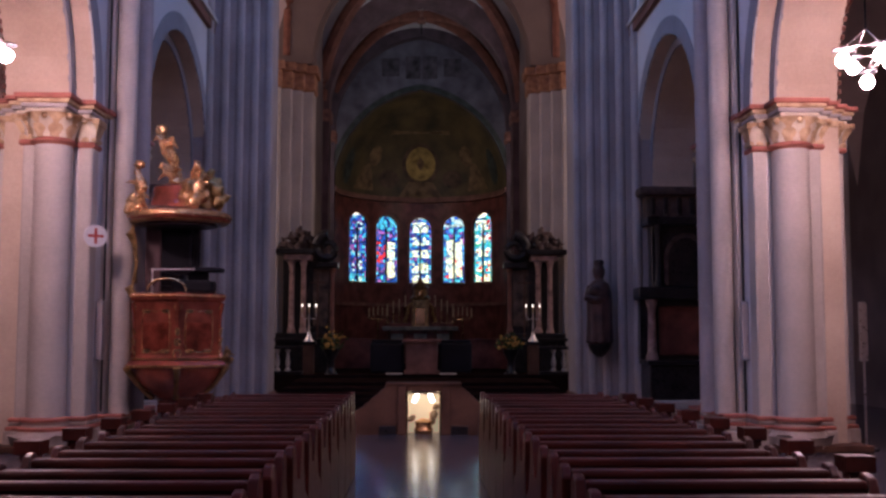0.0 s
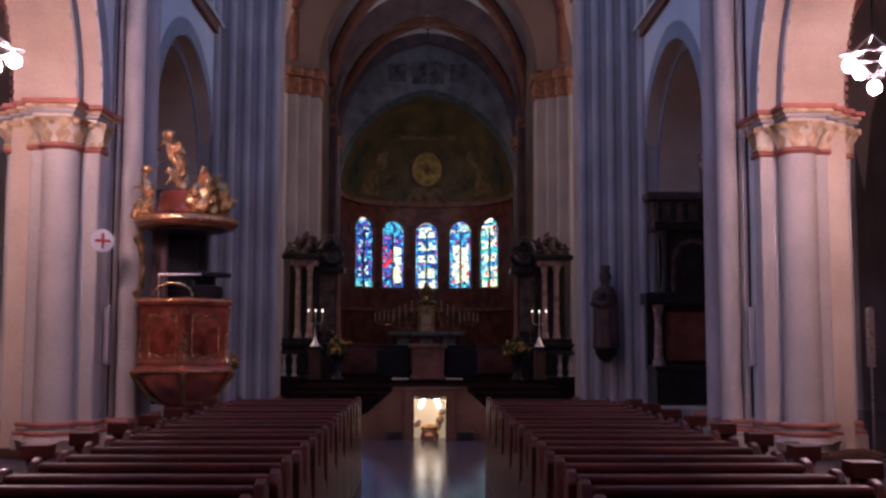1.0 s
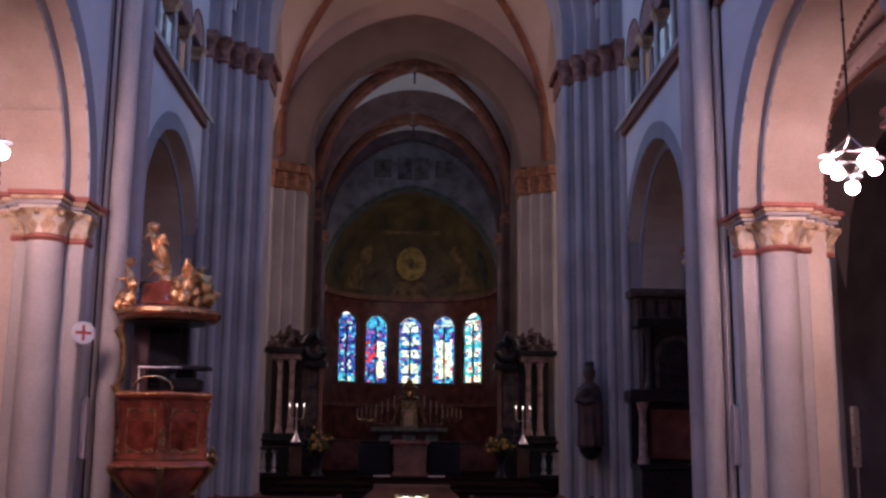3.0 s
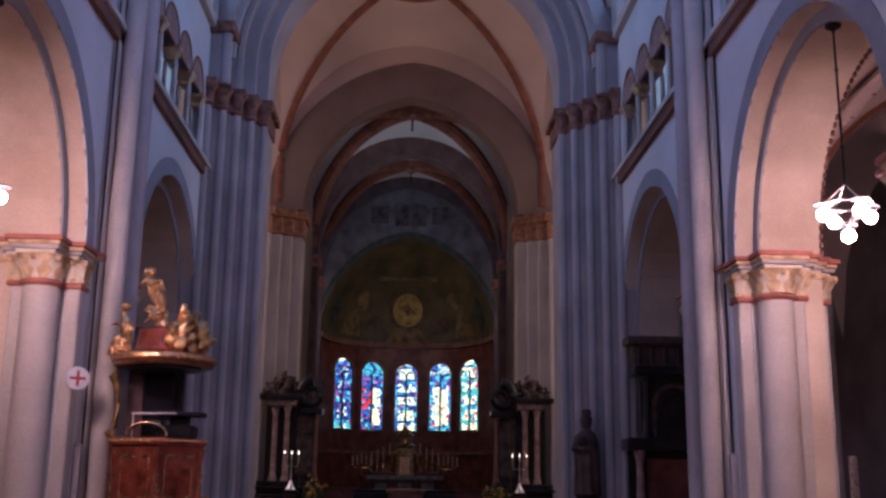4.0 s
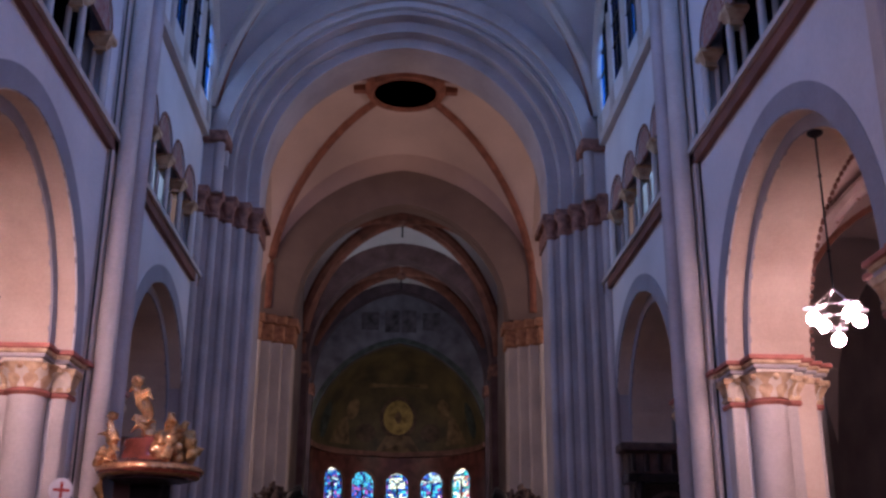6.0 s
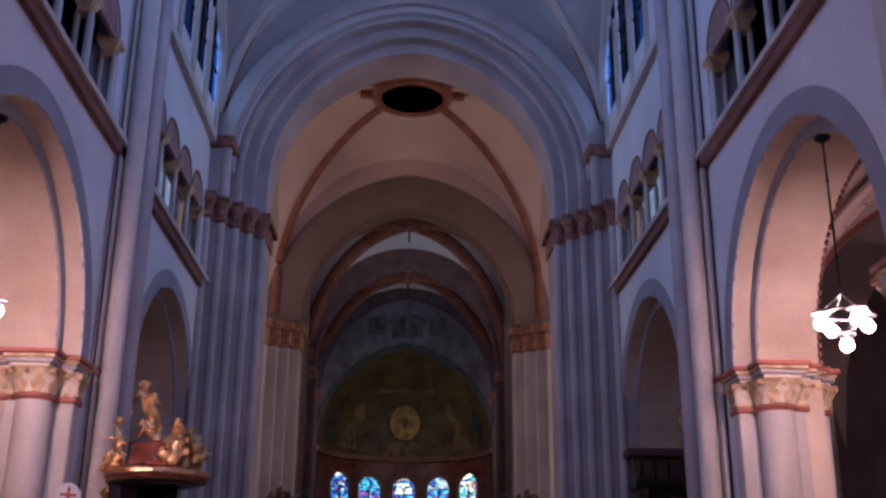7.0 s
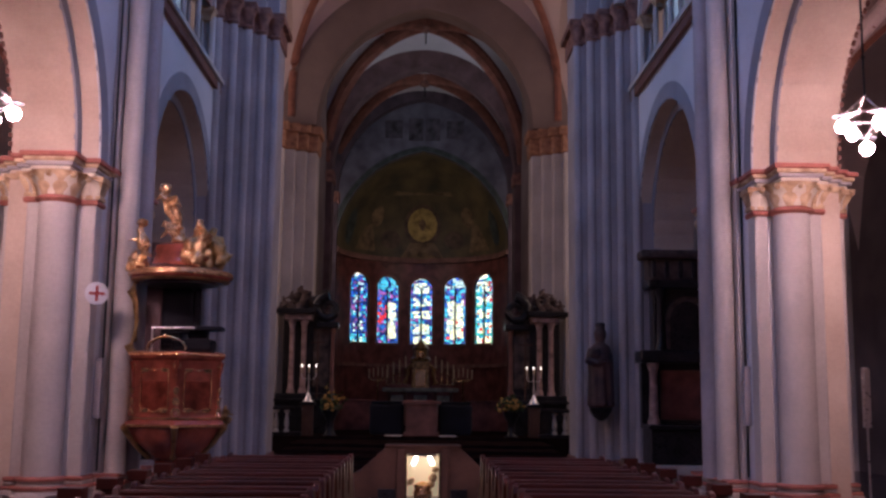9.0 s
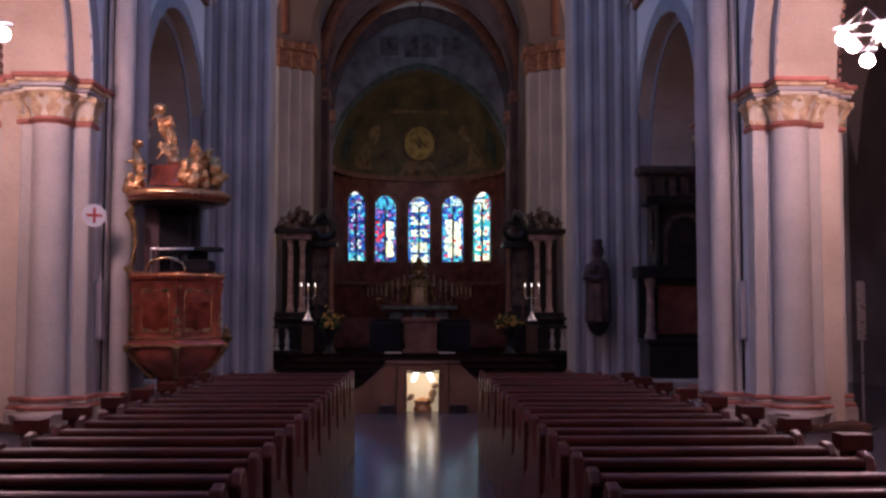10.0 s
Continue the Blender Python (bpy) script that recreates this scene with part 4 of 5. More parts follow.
for g in (-1, 1):
    tb = tube(bmesh.new(), [(g * 0.16, 0.12, 0.52), (g * 0.1, 0.12, 0.66)], 0.035, 10)
    part("lamp_tube", tb, NICHE_TUBE, shrine, "bright lamp tube")
    part("frame_post", soft_box(*sorted((g * 0.255, g * 0.28)), -0.02, 0.03, 0.0, 0.7, 0.004), BRASS, shrine)
smooth(part("reliquary", lathe(bmesh.new(), [(0.14, 0.0), (0.16, 0.06), (0.13, 0.12), (0.15, 0.2), (0.05, 0.24), (0.0, 0.25)], 0, 0.2, 16), GOLD, shrine, "small gilded reliquary"))
for x, z, r in ((0.17, 0.3, 0.07), (0.2, 0.42, 0.05), (0.14, 0.2, 0.06), (-0.19, 0.24, 0.05)):
    bm = bmesh.new()
    bmesh.ops.create_icosphere(bm, subdivisions=2, radius=r, matrix=Matrix.Translation((x, 0.34, z)))
    for v in bm.verts:
        v.co += Vector((0.03, 0.01, 0.04)) * noise.noise(v.co * 14)
    part("relief", bm, OCHRE, shrine)
part("niche_lid", lathe(bmesh.new(), [(0.0, 0.07), (0.15, 0.05), (0.27, 0.0), (0.27, -0.03), (0.0, -0.03)], 0, 0.0, 20, 0, 360), CHROME, shrine, "bright metal lid over the lamps").matrix_basis = Matrix.Translation((0, 0.16, 0.675)) @ Matrix.Diagonal((0.95, 0.45, 0.6, 1))
structure(part("crossing_floor", box(bmesh.new(), -4.7, 4.7, 17.7, 29.9, 0.0, 0.004), TAN_STONE), "worn brown stone floor of the crossing", "floor")

# ---- chandeliers ----
def chandelier(place, top):
    x, y, z = place
    ob = tagged(empty("chandelier", place), "metal ring chandelier with glowing opal glass globes", "chandelier", "chandeliers")
    part("rod", tube(bmesh.new(), [(0, 0, 0.42), (0, 0, top - z)], 0.014, 8), DARK_IRON, ob, "dark hanging rod")
    for k in (0.9, 1.9):
        smooth(part("rod_knot", lathe(bmesh.new(), [(0.012, k - 0.03), (0.028, k), (0.012, k + 0.03)], 0, 0, 10), DARK_IRON, ob))
    part("ceiling_rose", lathe(bmesh.new(), [(0.1, top - z), (0.1, top - z - 0.03), (0.03, top - z - 0.08)], 0, 0, 16), DARK_IRON, ob)
    pts = [(0.3 * math.cos(a), 0.3 * math.sin(a), 0.16) for a in steps_to(0.12, 2 * math.pi + 0.12, 8)]
    part("ring_frame", tube(bmesh.new(), pts, 0.011, 6), CHROME, ob)
    for i in range(4):
        a = math.pi * i / 2 + 0.12
        c, d = 0.3 * math.cos(a), 0.3 * math.sin(a)
        part("stay", tube(bmesh.new(), [(0, 0, 0.42), (c, d, 0.16)], 0.008, 6), CHROME, ob)
        part("lower_arm", tube(bmesh.new(), [(c, d, 0.16), (0, 0, -0.1)], 0.009, 6), CHROME, ob)
        # dish over each globe, unseen, added to hold light off the arch crown
        part("shading_dish", lathe(bmesh.new(), [(0.02, 0.19), (0.11, 0.165), (0.12, 0.15), (0.02, 0.172)], c, d, 14), DARK_IRON, ob)
        bm = bmesh.new()
        bmesh.ops.create_uvsphere(bm, u_segments=16, v_segments=10, radius=0.078, matrix=Matrix.Translation((c, d, 0.03)))
        smooth(part("globe", bm, GLOBE, ob, "glowing opal glass globe"))
    bm = bmesh.new()
    bmesh.ops.create_uvsphere(bm, u_segments=16, v_segments=10, radius=0.078, matrix=Matrix.Translation((0, 0, -0.22)))
    smooth(part("globe", bm, GLOBE, ob, "glowing opal glass globe"))
    part("shading_dish", lathe(bmesh.new(), [(0.02, -0.06), (0.11, -0.085), (0.12, -0.1), (0.02, -0.078)], 0, 0, 14), DARK_IRON, ob)
    return ob


# the pair at y 4.45 is unseen, added to light the nave from behind
for s in (-1, 1):
    for y in (4.45, 12.45):
        chandelier((s * 5.17, y - 0.52, 4.8), 7.3)


# ---- stained glass of the apse ----
GLASS = {c: tinted_glass("glass_" + c, v) for c, v in dict(white=(0.66, 0.83, 1.0), pale=(0.42, 0.62, 1.0), blue=(0.02, 0.11, 0.60), deep=(0.012, 0.03, 0.24), sky=(0.06, 0.42, 0.85), red=(0.55, 0.04, 0.08), violet=(0.25, 0.10, 0.45), green=(0.04, 0.42, 0.48)).items()}
LEAD = material("lead_came", (0.01, 0.01, 0.012), 0.6, spread=0.1)
rng = random.Random(11)


def glass_colour(n, u, v):
    """Colour of a piece of window n at u (-1 to 1 across) and v (0 to 1 up)."""
    r = rng.random()
    disc = abs((v * 5.0 + 0.3) % 1 - 0.5) < 0.34
    ground = ("deep", "blue", "deep", "blue", "violet", "sky")
    if n == 0:
        return "pale" if disc and abs(u) < 0.6 and r < 0.35 else "sky" if v < 0.12 and r < 0.7 else rng.choice(ground)
    if n == 1:
        if 0.08 < v < 0.6 and -0.05 < u < 0.85:
            return "white" if r < 0.6 else "pale" if r < 0.82 else "blue"
        if 0.3 < v < 0.62 and u < 0:
            return "red" if r < 0.35 else rng.choice(ground)
        return "sky" if v > 0.8 and r < 0.55 else rng.choice(ground)
    if n == 2:
        if disc and abs(u) < 0.85:
            return "white" if r < 0.55 else "pale" if r < 0.8 else "blue"
        return "sky" if r < 0.2 else rng.choice(ground)
    if n == 3:
        if 0.06 < v < 0.66 and abs(u) < 0.8:
            return "white" if r < 0.62 else "pale" if r < 0.86 else "red" if r < 0.94 else "blue"
        return "pale" if v > 0.86 and r < 0.6 else "sky" if r < 0.25 else rng.choice(ground)
    if disc and abs(u) < 0.7:
        return "white" if r < 0.5 else "pale" if r < 0.75 else "red" if r < 0.82 else "sky"
    return "green" if r < 0.22 else "sky" if r < 0.6 else "pale" if r < 0.7 else rng.choice(ground)


for n, w in enumerate(WIN):
    win = tagged(empty("window_%d" % (n + 1)), "arched stained glass window in blue, white and red", "window", "apse windows", "structure")
    cols, rows = 8, 26
    pts = {}
    for i in range(cols + 1):
        for j in range(rows + 1):
            edge_i, edge_j = i in (0, cols), j in (0, rows)
            u = w + (HALF[n] + 0.01) * (2 * i / cols - 1) + (0 if edge_i else rng.uniform(-0.045, 0.045))
            z = 3.94 + 2.9 * j / rows + (0 if edge_j else rng.uniform(-0.04, 0.04))
            pts[i, j] = (u, z)
    came = bmesh.new()
    for i in range(cols):
        for j in range(rows):
            quad = [pts[i, j], pts[i + 1, j], pts[i + 1, j + 1], pts[i, j + 1]]
            c = glass_colour(n, (2 * i + 1) / cols - 1, (j + 0.5) / rows)
            bm = bmesh.new()
            bm.faces.new([bm.verts.new(round_apse(u, 0.05, z)) for u, z in quad])
            pane = part("glass_piece", bm, GLASS[c], win)
            pane.visible_shadow = False
            tube(came, [round_apse(*quad[0][:1], 0.045, quad[0][1]), round_apse(*quad[1][:1], 0.045, quad[1][1])], 0.013, 4)
            tube(came, [round_apse(quad[0][0], 0.045, quad[0][1]), round_apse(quad[3][0], 0.045, quad[3][1])], 0.013, 4)
    part("lead_cames", came, LEAD, win)
    bm = tube(bmesh.new(), [round_apse(w, 0.03, 3.95), round_apse(w, 0.03, 6.3)], 0.048, 6)
    part("mullion", bm, LEAD, win, "dark central mullion")
    for g in (-1, 1):
        arcs = [round_apse(w + g * 0.22 + 0.2 * math.cos(a), 0.03, 6.28 + 0.24 * math.sin(a)) for a in steps_to(0, math.pi, 10)]
        part("tracery_arc", tube(bmesh.new(), arcs, 0.022, 5), LEAD, win)
    bm = arch_ring(bmesh.new(), round_apse, w, HALF[n], 6.35, HALF[n], 0.1, -0.015, 0.02, 10, 2.4)
    part("window_surround", bm, APSE_TRIM, win, "reddish stone surround")
    part("window_sill", wall_strip(bmesh.new(), round_apse, [w - 0.55, w, w + 0.55], lambda s: 3.85, lambda s: 3.95, -0.08, 0.1), APSE_TRIM, win)

# cornice, mosaic figures as plain inlays, painted panels over the apse arch
part("apse_cornice", wall_strip(bmesh.new(), round_apse, steps_to(-AR * 1.57, AR * 1.57, 28), lambda s: 7.5, lambda s: 7.72, -0.16, 0.02), APSE_TRIM, apse)
part("apse_dado", wall_strip(bmesh.new(), round_apse, steps_to(-AR * 1.57, AR * 1.57, 28), lambda s: 2.9, lambda s: 3.05, -0.1, 0.02), APSE_TRIM, apse)


def dome_point(a, e, lift=0.03):
    r = AR - lift
    return (r * math.cos(e) * math.sin(a), AY + r * math.cos(e) * math.cos(a), 7.6 + (4.15 - lift) * math.sin(e))


def inlay(name, outline, mat, label, lift=0.03):
    """A flat inlay on the half dome from an outline of angles."""
    bm = bmesh.new()
    mid = bm.verts.new(dome_point(sum(p[0] for p in outline) / len(outline), sum(p[1] for p in outline) / len(outline), lift))
    ring = [bm.verts.new(dome_point(a, e, lift)) for a, e in outline]
    for i in range(len(ring)):
        bm.faces.new((mid, ring[i], ring[(i + 1) % len(ring)]))
    return structure(part(name, bm, mat), label, "mosaic")


oval = lambda a, e, ra, re, n=20: [(a + ra * math.cos(t), e + re * math.sin(t)) for t in steps_to(0, 2 * math.pi, n)[:-1]]
inlay("mosaic_medallion", oval(0.0, 0.40, 0.20, 0.19), GOLD_LIGHT, "bright gold oval medallion in the apse mosaic", 0.05)
inlay("mosaic_medallion_rim", oval(0.0, 0.40, 0.25, 0.235), MOSAIC_BROWN, "brown rim of the gold mosaic medallion", 0.03)
inlay("mosaic_inlay", oval(0.0, 0.39, 0.06, 0.11), MOSAIC_TAN, "tan shape inlaid in the mosaic medallion", 0.06)
for g in (-1, 1):
    inlay("mosaic_inlay", [(g * 0.62, 0.08), (g * 0.95, 0.08), (g * 0.82, 0.34), (g * 0.72, 0.38)], MOSAIC_TAN, "tan figure shape inlaid in the apse mosaic", 0.04)
    inlay("mosaic_inlay", oval(g * 0.66, 0.46, 0.1, 0.12, 10), MOSAIC_TAN, "tan rounded shape inlaid in the apse mosaic", 0.04)
    inlay("mosaic_inlay", oval(g * 0.42, 0.22, 0.14, 0.1, 10), MOSAIC_BROWN, "brown shape inlaid in the apse mosaic", 0.04)
    inlay("mosaic_inlay", oval(g * 1.12, 0.3, 0.1, 0.2, 10), MOSAIC_GREEN, "dark green shape inlaid in the apse mosaic", 0.04)
inlay("mosaic_inlay", [(-0.28, 0.02), (0.28, 0.02), (0.15, 0.2), (-0.15, 0.2)], MOSAIC_TAN, "tan shape at the foot of the mosaic medallion", 0.045)
inlay("mosaic_band", [(a, 0.72 + 0.03 * math.cos(a * 3)) for a in steps_to(-0.5, 0.5, 10)] + [(a, 0.78) for a in steps_to(0.5, -0.5, 10)], MOSAIC_TAN, "pale band in the apse mosaic", 0.04)
for x, w2, z0, z1, mat in ((-1.25, 0.36, 12.3, 13.05, DARK_PANEL), (-0.33, 0.3, 12.2, 13.15, DARK_PANEL), (0.37, 0.3, 12.2, 13.15, DARK_PANEL), (1.3, 0.36, 12.3, 13.05, DARK_PANEL)):
    structure(part("painted_panel", soft_box(x - w2, x + w2, AY - 0.02, AY + 0.01, z0, z1, 0.006), mat), "dim painted wall panel above the apse arch", "wall painting")
bm = arch_ring(bmesh.new(), along_x(AY), 0, 3.58, 7.6, 4.15, 0.22, -0.04, 0.02, 24)
structure(smooth(part("apse_arch_trim", bm, MOSAIC_GREEN)), "dark painted moulding of the apse arch", "arch")

# ---- high altar ----
def candle(parent, x, y, z, h, r=0.025, lit=False):
    part("candle", lathe(bmesh.new(), [(r, z), (r, z + h), (0.004, z + h + 0.01)], x, y, 10), WAX, parent, "pale wax candle")
    if lit:
        bm = lathe(bmesh.new(), [(0.0, z + h), (0.02, z + h + 0.03), (0.014, z + h + 0.07), (0.0, z + h + 0.11)], x, y, 8)
        smooth(part("flame", bm, FLAME, parent, "bright candle light"))


def candlestick(parent, x, y, z, h):
    prof = [(0.1, z), (0.1, z + 0.03), (0.03, z + 0.09), (0.025, z + h * 0.35), (0.05, z + h * 0.45), (0.022, z + h * 0.55), (0.022, z + h * 0.85), (0.07, z + h * 0.95), (0.07, z + h)]
    smooth(part("candlestick", lathe(bmesh.new(), prof, x, y, 14), BRASS, parent, "brass candlestick"))


HY = 43.3
altar = tagged(empty("high_altar", (0, HY, 0)), "dark stone high altar with gilded tabernacle", "altar")
part("altar_body", soft_box(-1.35, 1.35, -0.36, 0.5, CHOIR + 0.3, 1.84, 0.03), MARBLE, altar)
part("altar_step", soft_box(-2.2, 2.2, -1.1, 0.6, CHOIR, CHOIR + 0.3, 0.02), TAN_STONE, altar)
part("mensa", soft_box(-1.55, 1.55, -0.5, 0.55, 1.84, 2.0, 0.02), ALTAR_SLAB, altar, "grey-green marble altar slab")
for x in (-1.25, -0.62, 0.62, 1.25):
    smooth(part("altar_column", lathe(bmesh.new(), [(0.09, 0.8), (0.09, 0.86), (0.065, 0.9), (0.06, 1.74), (0.1, 1.84)], x, -0.46, 12), TAN_STONE, altar))
for x in (-0.95, 0.0, 0.95):
    part("front_panel", soft_box(x - 0.26, x + 0.26, -0.4, -0.36, 0.95, 1.7, 0.012), ALTAR_SLAB, altar)
part("predella", soft_box(-1.3, 1.3, 0.1, 0.5, 2.0, 2.14, 0.02), MARBLE, altar)
tab = part("tabernacle", soft_box(-0.36, 0.36, -0.12, 0.5, 1.92, 3.1, 0.04), OLD_GOLD, altar, "dull gilded tabernacle")
part("door", soft_box(-0.2, 0.2, -0.15, -0.12, 2.05, 2.75, 0.02), GOLD, tab, "shining gilded door")
smooth(part("cresting", lathe(bmesh.new(), [(0.42, 3.1), (0.44, 3.2), (0.32, 3.3), (0.3, 3.55), (0.36, 3.62), (0.2, 3.8), (0.06, 3.95), (0.0, 4.15)], 0, 0.2, 8), OLD_GOLD, altar, "dull gilded domed cresting"))
smooth(part("monstrance", lathe(bmesh.new(), [(0.02, 3.08), (0.12, 3.2), (0.15, 3.32), (0.1, 3.46), (0.0, 3.5)], 0, -0.1, 14), GOLD, altar, "shining gold centrepiece"))
for g in (-1, 1):
    smooth(part("side_scroll", tube(bmesh.new(), [(g * 0.36, 0.2, 3.0), (g * 0.5, 0.2, 2.8), (g * 0.52, 0.2, 2.5), (g * 0.66, 0.2, 2.2), (g * 0.6, 0.2, 2.1)], [0.05, 0.07, 0.06, 0.08, 0.03], 8), OLD_GOLD, altar))
    for k, (x, h) in enumerate(((0.62, 0.66), (0.88, 0.5), (1.12, 0.42), (1.36, 0.3))):
        stick = tagged(empty("altar_candlestick", (g * x, HY + 0.25, 2.14)), "brass altar candlestick with a tall candle", "candlestick", "altar candlesticks")
        candlestick(stick, 0, 0, 0, h)
        candle(stick, 0, 0, h, 0.5)
    tall = tagged(empty("floor_candelabrum", (g * 1.72, HY - 0.8, CHOIR)), "tall brass floor candelabrum with several candles", "candelabrum", "floor candelabra")
    smooth(part("stem", lathe(bmesh.new(), [(0.2, 0), (0.2, 0.05), (0.06, 0.15), (0.035, 0.4), (0.03, 1.75), (0.06, 1.8), (0.02, 1.85)], 0, 0, 14), BRASS, tall))
    for x in (-0.36, -0.18, 0.0, 0.18, 0.36):
        part("arm", tube(bmesh.new(), [(0, 0, 1.75), (x * 0.6, 0, 1.78), (x, 0, 1.95 - abs(x) * 0.2)], 0.014, 6), BRASS, tall)
        candle(tall, x, 0, 1.95 - abs(x) * 0.2, 0.36, 0.022)

block = tagged(empty("stone_altar_block", (0.02, 31.0, CHOIR)), "reddish stone altar block with a moulded top", "altar")
part("body", soft_box(-0.46, 0.46, -0.3, 0.3, 0.0, 0.92, 0.02), TAN_RED, block)
part("slab", soft_box(-0.56, 0.56, -0.4, 0.4, 0.92, 1.02, 0.02), TAN_RED, block)
part("foot", soft_box(-0.52, 0.52, -0.34, 0.34, 0.0, 0.1, 0.015), TAN_RED, block)
for g in (-1, 1):
    mat_ = tagged(empty("floor_mat", (g * 0.78, 30.5, CHOIR)), "small pale mat on the chancel step", "mat", "floor mats")
    part("mat", soft_box(-0.24, 0.24, -0.3, 0.3, 0.002, 0.03, 0.008), WHITE_STONE, mat_)
    stool = tagged(empty("draped_bench", (g * 1.02, 31.6, CHOIR)), "dark draped bench beside the stone altar", "bench", "draped benches")
    part("drape", soft_box(-0.5, 0.5, -0.35, 0.35, 0.0, 0.92, 0.08), BLACK_CLOTH, stool)
    part("seat_top", soft_box(-0.46, 0.46, -0.32, 0.32, 0.92, 1.0, 0.03), BLACK_CLOTH, stool)
    low = tagged(empty("choir_bench", (g * 2.45, 36.0, CHOIR)), "long low dark wooden choir bench", "bench", "choir benches")
    part("front", soft_box(-0.8, 0.8, -0.05, 0.05, 0.0, 0.95, 0.02), MARBLE, low)
    part("top_rail", soft_box(-0.85, 0.85, -0.12, 0.12, 0.95, 1.02, 0.02), MARBLE, low)


# ---- side altars before the chancel piers ----
def column(parent, x, y, z0, z1, r, mat):
    prof = [(r * 1.5, z0), (r * 1.5, z0 + 0.08), (r * 1.2, z0 + 0.14), (r * 1.05, z0 + 0.18), (r, z0 + 0.5), (r * 0.85, z1 - 0.3), (r * 1.0, z1 - 0.26), (r * 0.9, z1 - 0.22), (r * 1.5, z1 - 0.04), (r * 1.5, z1)]
    return smooth(part("column", lathe(bmesh.new(), prof, x, y, 16), mat, parent))


def scroll(parent, cx, cy, cz, r, g, mat, thick=0.2):
    pts, rad = [], []
    for i in range(26):
        a = math.pi * 0.5 + g * i * 0.32
        q = r * (1 - i / 34)
        pts.append((cx + q * math.cos(a), cy, cz + q * math.sin(a)))
        rad.append(thick * (1 - i / 40) * 0.5)
    return smooth(part("scroll", tube(bmesh.new(), pts, rad, 8), mat, parent), 60)


for g in (-1, 1):
    ret = tagged(empty("side_altar", (g * 3.25, 32.2, CHOIR)), "black and red marble side altar with columns and broken pediment", "altar", "side altars")
    q = lambda a, b: sorted((g * a, g * b))
    part("base", soft_box(*q(-0.55, 1.15), -0.5, 0.6, 0.0, 1.2, 0.03), BLACK_MARBLE, ret)
    part("mensa", soft_box(*q(-0.6, 1.2), -0.62, 0.2, 0.95, 1.04, 0.02), BLACK_MARBLE, ret)
    part("back_panel", soft_box(*q(-0.45, 1.05), 0.35, 0.55, 1.2, 3.6, 0.02), BLACK_MARBLE, ret)
    part("picture_field", soft_box(*q(-0.38, 0.1), 0.3, 0.36, 1.4, 3.2, 0.02), OLD_PAINT, ret, "dim painted altar panel")
    for x in (0.36, 0.72):
        column(ret, g * x, -0.1, 1.2, 3.42, 0.085, ROSE_MARBLE)
    column(ret, g * -0.5, 0.2, 1.2, 3.2, 0.07, TAN_RED)
    part("entablature", soft_box(*q(0.12, 0.95), -0.28, 0.5, 3.42, 3.6, 0.02), ROSE_MARBLE, ret, "pale veined marble frieze")
    part("cornice", soft_box(*q(0.02, 1.22), -0.42, 0.55, 3.6, 3.76, 0.03), BLACK_MARBLE, ret)
    part("inner_cornice", soft_box(*q(-0.68, 0.0), -0.1, 0.55, 3.2, 3.38, 0.03), BLACK_MARBLE, ret)
    scroll(ret, g * -0.36, 0.0, 3.8, 0.42, -g, BLACK_MARBLE, 0.36)
    for k, (x, h) in enumerate(((0.22, 0.62), (0.5, 0.78), (0.78, 0.6), (1.04, 0.42), (-0.1, 0.5))):
        carved("crest", ret, (g * x, 0.1, 3.72), h, 40 + k, CREST, 0.0)
    part("cross_upright", box(bmesh.new(), *q(-0.14, -0.1), -0.55, -0.51, 1.04, 3.0), TAN_STONE, ret, "slim standing cross")
    part("cross_arm", box(bmesh.new(), *q(-0.34, 0.1), -0.55, -0.51, 2.7, 2.74), TAN_STONE, ret)
    # rail with balusters
    rail = tagged(empty("altar_rail", (g * 3.9, 30.2, CHOIR)), "dark altar rail with pale stone balusters", "railing", "altar rails")
    part("rail_top", soft_box(*q(-0.5, 0.75), -0.13, 0.13, 0.72, 0.82, 0.02), BLACK_MARBLE, rail)
    part("rail_foot", soft_box(*q(-0.5, 0.75), -0.13, 0.13, 0.0, 0.1, 0.02), BLACK_MARBLE, rail)
    for k in range(3):
        prof = [(0.08, 0.1), (0.08, 0.16), (0.04, 0.2), (0.075, 0.34), (0.045, 0.52), (0.035, 0.62), (0.075, 0.67), (0.075, 0.72)]
        smooth(part("baluster", lathe(bmesh.new(), prof, g * (-0.08 + 0.3 * k), 0, 12), WHITE_STONE, rail, "pale stone baluster"))
    post = part("post", soft_box(*q(-0.82, -0.52), -0.16, 0.16, 0.0, 0.86, 0.02), TAN_STONE, rail, "tan stone post")
    part("post_cap", soft_box(*q(-0.88, -0.46), -0.2, 0.2, 0.86, 0.95, 0.02), BLACK_MARBLE, rail)
    lightstand = tagged(empty("candelabrum", (g * 3.23, 30.2, CHOIR + 0.95)), "silver three-armed candelabrum with lit candles", "candelabrum", "candelabra")
    smooth(part("foot", lathe(bmesh.new(), [(0.15, 0), (0.15, 0.02), (0.09, 0.1), (0.03, 0.26), (0.02, 0.3)], 0, 0, 16), CHROME, lightstand))
    smooth(part("stem", lathe(bmesh.new(), [(0.02, 0.28), (0.035, 0.4), (0.018, 0.5), (0.018, 0.72), (0.03, 0.76)], 0, 0, 12), CHROME, lightstand))
    for x in (-0.2, 0.0, 0.2):
        part("arm", tube(bmesh.new(), [(0, 0, 0.66), (x * 0.7, 0, 0.64), (x, 0, 0.74), (x, 0, 0.82)], 0.012, 6), CHROME, lightstand)
        candle(lightstand, x, 0, 0.82, 0.16, 0.022, True)
